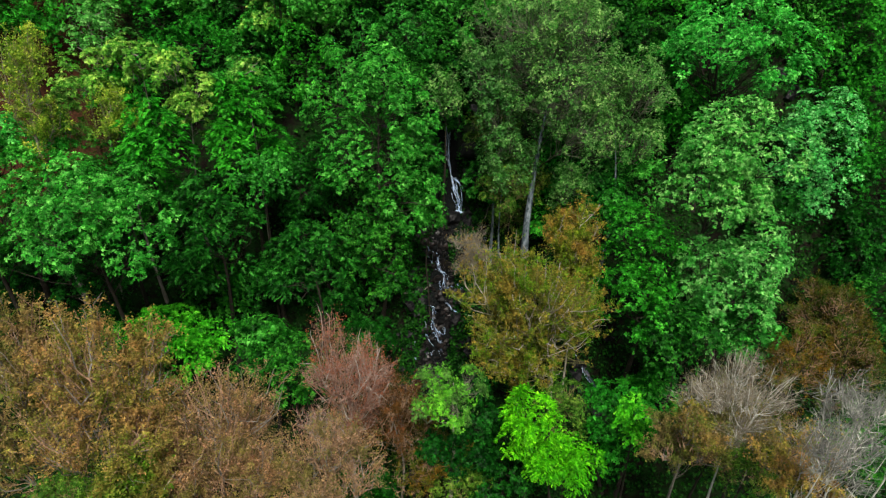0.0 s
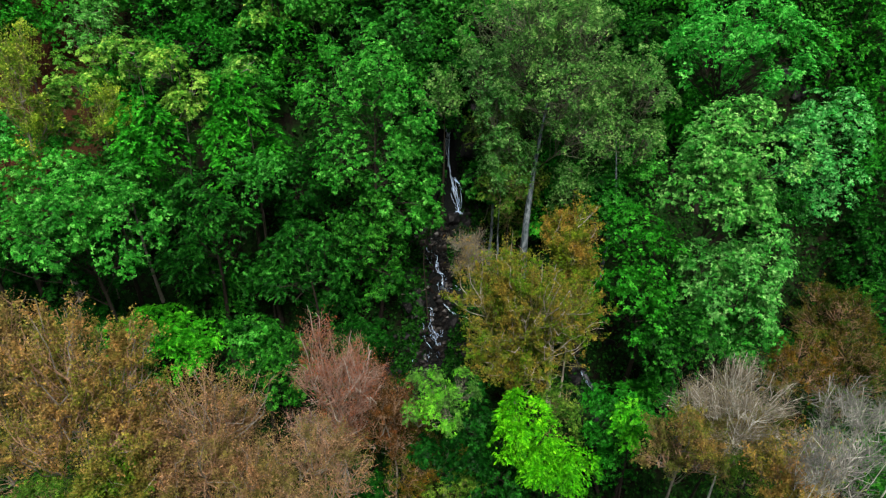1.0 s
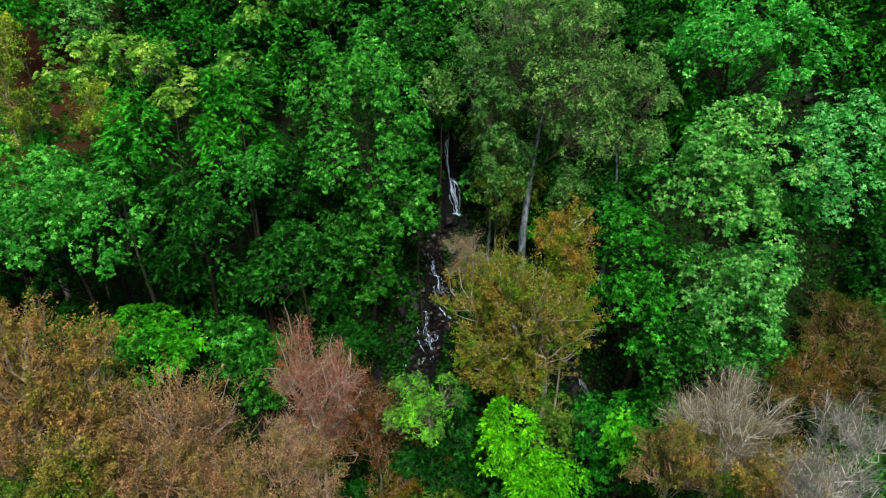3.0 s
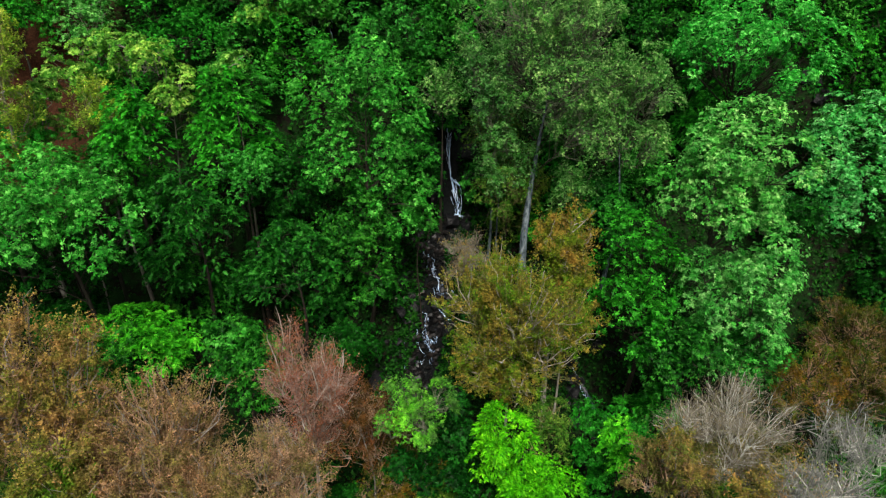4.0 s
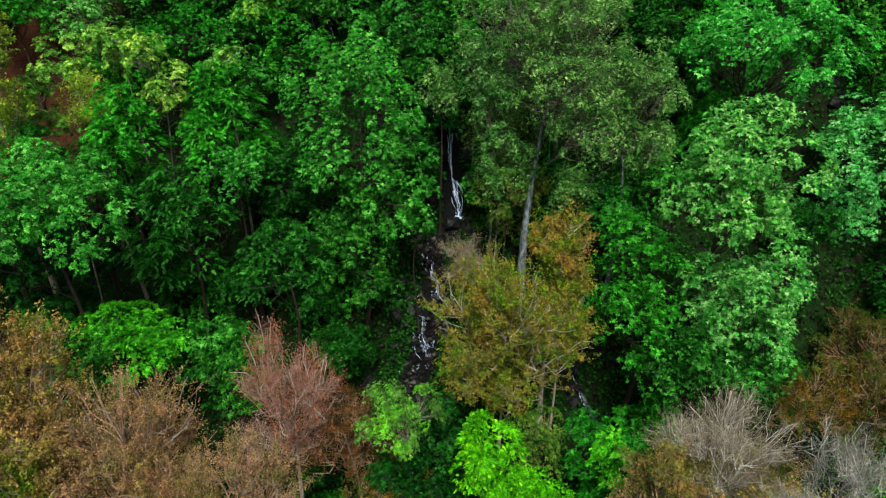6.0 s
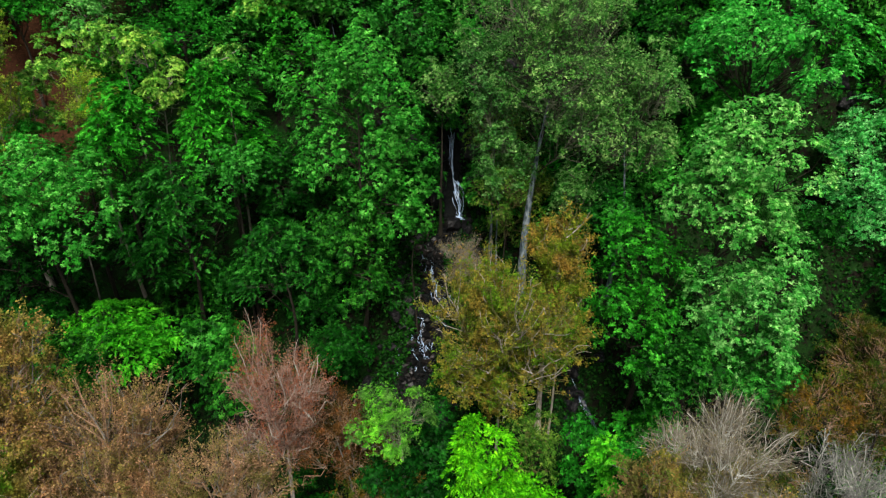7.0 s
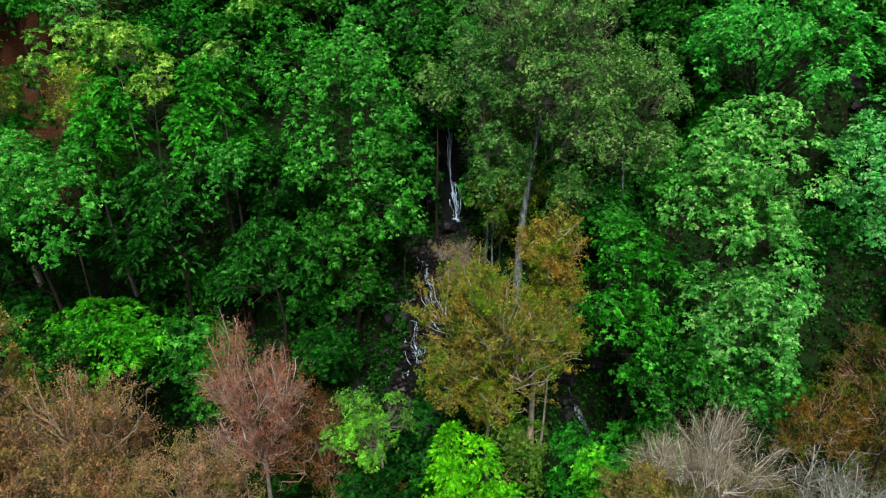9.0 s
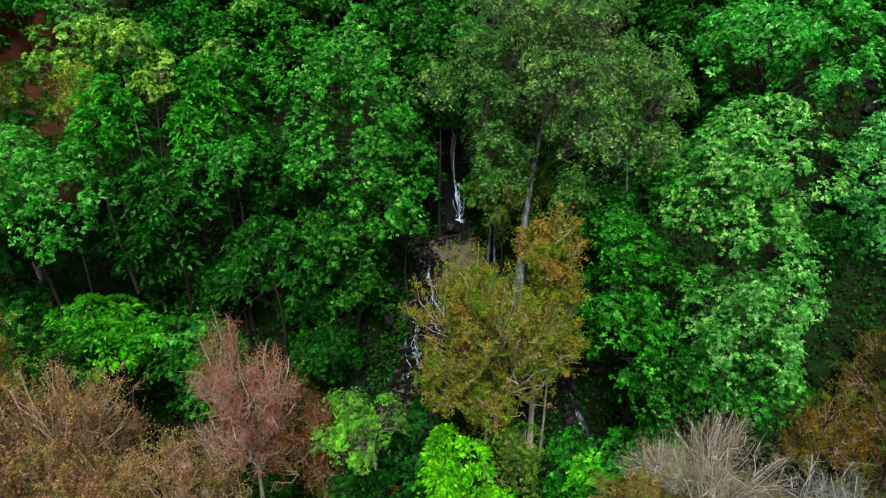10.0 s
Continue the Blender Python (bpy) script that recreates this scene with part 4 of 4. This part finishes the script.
def strand(parent, width, points):
    """One tongue of falling water: a thin uneven body with finer threads beside it."""
    p = np.array(points)
    s = np.linspace(0, len(p) - 1, 5 * len(p))
    c = np.stack([np.interp(s, np.arange(len(p)), p[:, i]) for i in range(3)], 1)
    c[1:-1] = (c[:-2] + 2 * c[1:-1] + c[2:]) / 4
    r = np.random.default_rng(int(abs(p[0, 0] * 100 + p[-1, 1] * 37)))
    fade = np.sin(np.linspace(0.25, math.pi - 0.15, len(c))) ** 0.5
    for k, thick in ((0.0, 0.5),) if 0.05 < width < 0.068 else ((0.0, 0.5), (-1.3, 0.24), (1.2, 0.28)):
        q = c + r.normal(size=c.shape) * 0.02
        q[:, 0] += k * max(width, 0.085) * (0.6 + 0.4 * np.sin(s * 1.9 + r.random() * 6)) + np.cumsum(r.normal(size=len(c))) * (0.008 if k == 0 else 0.02)
        w = np.maximum(width * (0.8 if width > 0.05 else 1.0) * thick * fade * (0.4 + 0.6 * r.random(len(c))) * np.clip(0.62 + 0.6 * np.sin(s * 2.3 + r.random() * 6), 0.35, 1.15), 0.006)
        if k:
            lo = r.integers(0, len(q) // 2)
            hi = lo + max(5, len(q) // 2)
            q, w = q[lo:hi], w[lo:hi]
        part("strand" if k == 0 else "thread", mesh_of("strand", *tube(q, w, 6), WATER, True), parent)


def sheet(parent, width, points):
    """A thin tongue of water film with an uneven edge, lying on the rock."""
    p = np.array(points)
    s = np.linspace(0, len(p) - 1, 7 * len(p))
    c = np.stack([np.interp(s, np.arange(len(p)), p[:, i]) for i in range(3)], 1)
    r = np.random.default_rng(int(abs(p[0, 0] * 211 + p[-1, 1] * 53)))
    n, m = len(c), 7
    u = np.linspace(-0.5, 0.5, m)
    edge = width * 0.75 * (0.6 + 0.5 * r.random((n, 1))) * np.sin(np.linspace(0.3, math.pi - 0.25, n))[:, None]
    v = np.repeat(c[:, None], m, 1) + [0, -0.08, 0.1]
    v[:, :, 0] += u * edge
    v[:, :, 1] -= 0.10 * (1 - 4 * u * u)
    v = v + r.normal(size=v.shape) * 0.02
    back = v + [0, 0.12, -0.05]
    k, j = np.meshgrid(np.arange(n - 1), np.arange(m - 1), indexing="ij")
    q = (k * m + j).ravel()
    top = np.concatenate([np.stack([q, q + m, q + m + 1], -1), np.stack([q, q + m + 1, q + 1], -1)])
    verts = np.concatenate([v.reshape(-1, 3), back.reshape(-1, 3)])
    part("water_sheet", mesh_of("water_sheet", verts, np.concatenate([top, top[:, ::-1] + n * m]), FILM, True), parent)


fall = tagged(new("waterfall"), "thin white cascade splitting over dark rock steps", "waterfall")


def cascade():
    strand(fall, 0.105, [(-0.74, 2.64, 5.68), (-0.66, 2.37, 4.71), (-0.61, 1.76, 3.65), (-0.53, 1.25, 2.77), (-0.45, 0.95, 2.24)])
    strand(fall, 0.060, [(-0.50, 2.44, 5.33), (-0.53, 2.13, 4.29), (-0.57, 1.56, 3.30), (-0.49, 0.99, 2.31)])
    strand(fall, 0.060, [(-0.86, 2.34, 5.15), (-0.74, 2.07, 4.18), (-0.61, 1.35, 2.95)])
    strand(fall, 0.074, [(-1.88, 3.47, 6.25), (-1.64, 3.20, 5.78), (-1.39, 2.96, 5.36)])
    strand(fall, 0.150, [(-0.49, 1.03, 2.38), (-0.37, 0.66, 1.74), (-0.21, 0.07, 1.22), (-0.09, -0.26, 0.65), (-0.02, -0.77, 0.27)])
    strand(fall, 0.090, [(-0.45, 0.99, 2.31), (-0.29, 0.58, 1.60), (-0.05, -0.06, 1.00), (0.07, -0.30, 0.58), (0.03, -0.79, 0.24)])
    strand(fall, 0.052, [(-0.41, 0.90, 2.17), (-0.17, 0.31, 1.64), (0.07, 0.07, 1.22), (0.15, -0.34, 0.51)])
    strand(fall, 0.134, [(-0.45, 1.03, 2.38), (-0.25, 0.90, 2.17), (0.03, 0.57, 2.09), (0.19, 0.43, 1.85), (0.32, 0.29, 1.60)])
    strand(fall, 0.060, [(-0.01, 0.59, 2.13), (0.19, 0.21, 1.46), (0.23, -0.14, 0.86), (0.11, -0.73, 0.34)])
    strand(fall, 0.060, [(-0.21, 0.90, 2.17), (-0.09, 0.31, 1.64), (-0.01, -0.14, 0.86), (-0.06, -0.73, 0.34)])
    strand(fall, 0.134, [(-0.26, -0.79, 0.33), (-0.02, -0.81, 0.30), (0.27, -0.85, 0.23)])
    strand(fall, 0.090, [(-0.05, -0.51, 0.32), (0.02, -0.85, 0.23), (0.39, -0.89, 0.16)])
    strand(fall, 0.074, [(-0.34, -0.83, 0.26), (-0.10, -0.89, 0.16), (0.14, -0.87, 0.19)])
    strand(fall, 0.060, [(0.44, -0.57, -0.24), (0.61, -0.67, -0.42)])
    strand(fall, 0.049, [(-2.53, -2.83, -1.47), (-2.48, -3.21, -1.61), (-2.33, -3.34, -1.85), (-2.05, -3.42, -1.99), (-1.89, -3.58, -2.26), (-1.69, -3.87, -2.26), (-1.93, -3.97, -2.43), (-1.85, -4.14, -2.74), (-1.54, -4.22, -2.87), (-1.18, -4.34, -3.08), (-0.99, -4.74, -3.28), (-1.07, -5.17, -3.51), (-0.76, -5.47, -3.53), (-0.42, -5.53, -3.63)])
    strand(fall, 0.038, [(-2.56, -3.38, -1.92), (-2.36, -3.58, -2.26), (-2.08, -3.93, -2.37), (-1.81, -3.99, -2.47), (-1.61, -3.93, -2.37)])
    strand(fall, 0.030, [(-1.97, -3.25, -1.68), (-1.89, -3.46, -2.05), (-1.77, -3.87, -2.26), (-1.85, -4.11, -2.67)])
    strand(fall, 0.041, [(-1.85, -4.16, -2.77), (-1.61, -4.22, -2.87), (-1.42, -4.59, -3.01), (-1.46, -4.82, -3.41), (-1.42, -5.28, -3.71), (-1.15, -5.22, -3.61)])
    strand(fall, 0.030, [(-2.21, -3.19, -1.58), (-2.09, -3.34, -1.85), (-2.21, -3.50, -2.12), (-1.97, -3.87, -2.26)])
    strand(fall, 0.026, [(-1.69, -4.03, -2.53), (-1.81, -4.26, -2.94), (-1.77, -4.71, -3.21), (-1.84, -5.15, -3.47), (-1.69, -5.34, -3.81)])
    strand(fall, 0.026, [(-1.15, -4.61, -3.04), (-1.22, -4.78, -3.34), (-1.18, -5.15, -3.47), (-1.34, -5.30, -3.74)])
    strand(fall, 0.026, [(-0.64, -5.03, -3.27), (-0.49, -5.37, -3.37), (-0.30, -5.55, -3.67), (0.05, -5.60, -3.77)])
    strand(fall, 0.034, [(-2.95, -6.01, -4.46), (-2.76, -6.07, -4.56), (-2.53, -6.03, -4.50), (-2.30, -6.12, -4.66), (-2.26, -6.30, -4.96), (-2.41, -6.65, -5.08)])
    strand(fall, 0.049, [(-1.53, -5.93, -4.33), (-1.26, -6.25, -4.38), (-1.03, -6.38, -4.62), (-0.73, -6.74, -4.73), (-0.46, -6.87, -4.96)])
    strand(fall, 0.049, [(-2.41, -6.22, -4.83), (-2.41, -6.65, -5.08), (-2.40, -7.10, -5.35), (-2.32, -7.49, -5.53), (-2.13, -7.62, -5.76), (-2.01, -7.99, -5.89), (-2.05, -8.21, -6.28), (-1.97, -8.63, -6.51)])
    strand(fall, 0.034, [(-2.18, -6.24, -4.86), (-2.22, -6.57, -4.95), (-2.41, -6.71, -5.18)])
    strand(fall, 0.038, [(-2.28, -7.49, -5.53), (-2.05, -7.56, -5.66), (-1.86, -7.71, -5.92), (-1.90, -8.10, -6.09), (-1.78, -8.32, -6.48), (-1.85, -8.78, -6.77)])
    strand(fall, 0.030, [(-2.40, -7.25, -5.62), (-2.54, -7.56, -5.66), (-2.32, -7.71, -5.92), (-2.16, -8.10, -6.09), (-2.23, -8.32, -6.48), (-2.12, -8.82, -6.83)])
    strand(fall, 0.030, [(-3.01, -6.95, -5.09), (-2.96, -7.45, -5.46), (-2.92, -7.71, -5.92), (-2.72, -8.14, -6.15), (-2.42, -8.31, -6.45)])
    strand(fall, 0.026, [(-1.80, -6.80, -5.34), (-1.71, -7.49, -5.53), (-1.71, -7.77, -6.02)])
    strand(fall, 0.022, [(-3.81, -7.84, -5.63), (-3.74, -8.06, -6.02), (-3.83, -8.48, -6.25)])
    strand(fall, 0.026, [(-2.49, -8.63, -6.51), (-2.68, -8.78, -6.77), (-2.78, -9.16, -6.92), (-3.06, -9.46, -6.95)])
    strand(fall, 0.022, [(-4.04, -8.94, -6.54), (-3.76, -9.28, -6.63), (-3.91, -9.44, -6.92)])
    strand(fall, 0.056, [(-8.98, 4.59, 12.70), (-8.78, 4.20, 12.02), (-8.63, 3.81, 11.35)])
    strand(fall, 0.031, [(-8.78, 4.69, 12.87), (-8.67, 4.56, 12.14), (-8.55, 4.13, 11.40)])
    strand(fall, 0.050, [(-2.89, 0.29, 1.74), (-2.77, 0.00, 1.25)])
    strand(fall, 0.050, [(-4.16, -1.93, -0.11), (-3.84, -2.17, -0.52)])
    strand(fall, 0.043, [(1.38, -1.77, -0.83), (1.71, -2.49, -1.07), (1.95, -2.77, -1.55)])
    strand(fall, 0.056, [(7.26, -9.59, -6.41), (7.50, -10.09, -6.78), (7.82, -10.97, -7.31), (8.19, -11.55, -7.81), (8.57, -12.63, -8.18)])
    strand(fall, 0.031, [(7.73, -10.61, -7.17), (7.98, -11.43, -7.59), (8.27, -11.97, -8.03)])
    strand(fall, 0.025, [(7.51, -10.43, -6.86), (7.68, -10.97, -7.31), (7.91, -11.43, -7.59)])
    sheet(fall, 0.45, [(-2.57, -2.69, -1.55), (-2.09, -3.40, -2.28), (-1.54, -4.16, -3.10), (-1.26, -5.14, -3.80)])
    sheet(fall, 0.70, [(-1.77, -5.04, -3.64), (-1.11, -5.37, -3.70), (-0.64, -5.46, -3.86)])
    sheet(fall, 0.60, [(-2.38, -6.04, -4.87), (-2.33, -6.67, -5.45), (-2.06, -7.58, -6.03), (-1.93, -8.59, -6.78)])
    sheet(fall, 0.25, [(-1.53, -5.79, -4.43), (-0.99, -6.23, -4.68), (-0.50, -6.72, -5.03)])
    sheet(fall, 0.45, [(-2.87, -8.50, -6.62), (-3.04, -8.97, -6.94), (-2.95, -9.73, -7.25)])
    sheet(fall, 0.40, [(7.36, -9.96, -6.70), (7.91, -10.96, -7.42), (8.60, -12.83, -8.17)])


cascade()


def lumps(rng, at, size, squash=0.8):
    """Small angular lumps, each its own jittered icosahedron."""
    bm = bmesh.new()
    bmesh.ops.create_icosphere(bm, subdivisions=1, radius=1.0)
    v0 = np.array([v.co[:] for v in bm.verts])
    t0 = np.array([[v.index for v in f.verts] for f in bm.faces])
    bm.free()
    n, m = len(at), len(v0)
    v = v0[None] * rng.uniform(0.6, 1.3, (n, m, 1)) * rng.uniform(0.6, 1.4, (n, 1, 3)) * [1, 1, squash]
    v = at[:, None] + v * np.asarray(size).reshape(-1, 1, 1)
    return v.reshape(-1, 3), (t0[None] + np.arange(n)[:, None, None] * m).reshape(-1, 3)


def rubble():
    r = np.random.default_rng(77)
    n = 800
    y = r.uniform(-11.5, -0.6, n)
    x = np.interp(y, [-11, -8, -5, -3, -0.8, 3], [-3.2, -2.2, -1.6, -2.0, -0.1, -0.7]) + r.normal(size=n) * 1.15
    size = 0.05 + 0.3 * r.random(n) ** 2.5
    at = np.stack([x, y, ground(x, y) + size * 0.2], 1)
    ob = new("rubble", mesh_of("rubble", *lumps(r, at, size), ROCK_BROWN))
    tagged(ob, "dark brown wet stones strewn along the stream bed", "stones", kind="stuff")


rubble()


# ---- undergrowth ----
def undergrowth():
    r = np.random.default_rng(21)
    n = 90000
    x, y = r.uniform(-40, 40, n), r.uniform(-26, 16, n)
    thick = np.sin(x * 0.6 + 2 * np.sin(y * 0.4)) + np.sin(y * 0.8 - x * 0.25) + r.normal(size=n) * 0.7
    keep = (thick > -0.9) & (np.abs(x + 1.0 - 0.12 * y) > 0.75) & ~((x < -25) & (y > -3))
    x, y = x[keep], y[keep]
    by = r.uniform(-12, 2, 5000)
    bx = np.interp(by, [-11, -8, -5, -3, -0.8, 3], [-3.2, -2.2, -1.6, -2.0, -0.1, -0.7]) + r.choice((-1, 1), 5000) * r.uniform(0.9, 2.4, 5000)
    x, y = np.concatenate([x, bx]), np.concatenate([y, by])
    at = np.stack([x, y, ground(x, y) + r.uniform(0.05, 0.75, len(x)) ** 1.3], 1)
    nrm = r.normal(size=at.shape) * 0.55 + [0, -0.35, 0.8]
    ob = new("undergrowth", mesh_of("undergrowth", *leaves(r, at, nrm, 0.26), L_FERN))
    tagged(ob, "dark green ferns and low plants over the slope", "undergrowth", kind="stuff")


undergrowth()


def fallen_branch(x, y, length, turn, thick, label):
    r = np.random.default_rng(int(length * 100 + turn))
    s = np.linspace(-0.5, 0.5, 8)
    px, py = x + s * length * math.cos(radians(turn)), y + s * length * math.sin(radians(turn))
    c = np.stack([px, py, ground(px, py) + 0.25 + r.normal(size=8) * 0.05], 1)
    origin = c[0].copy()
    root = tagged(new("fallen_branch"), label, "branch")
    root.location = origin
    part("stem", mesh_of("stem", *tube(c - origin, np.linspace(thick, thick * 0.4, 8), 7), BARK_DULL, True), root)
    for k in (3, 5):
        e = c[k] - origin + r.normal(size=3) * 0.25 + [0, 0, 0.45]
        part("side_branch", mesh_of("side_branch", *tube([c[k] - origin, (c[k] - origin + e) / 2 + [0.05, 0, 0], e], [thick * 0.5, thick * 0.4, thick * 0.2], 5), BARK_DULL, True), root)


fallen_branch(-3.4, -5.6, 2.2, 20, 0.05, "pale dead branch lying across wet rocks")
fallen_branch(3.2, -1.2, 2.6, -35, 0.06, "bleached fallen branch beside the waterfall")
fallen_branch(2.3, -0.6, 1.8, 60, 0.04, "bleached fallen branch beside the waterfall")
fallen_branch(-9.5, -7.0, 2.4, 10, 0.05, "pale dead branch on the shaded slope")
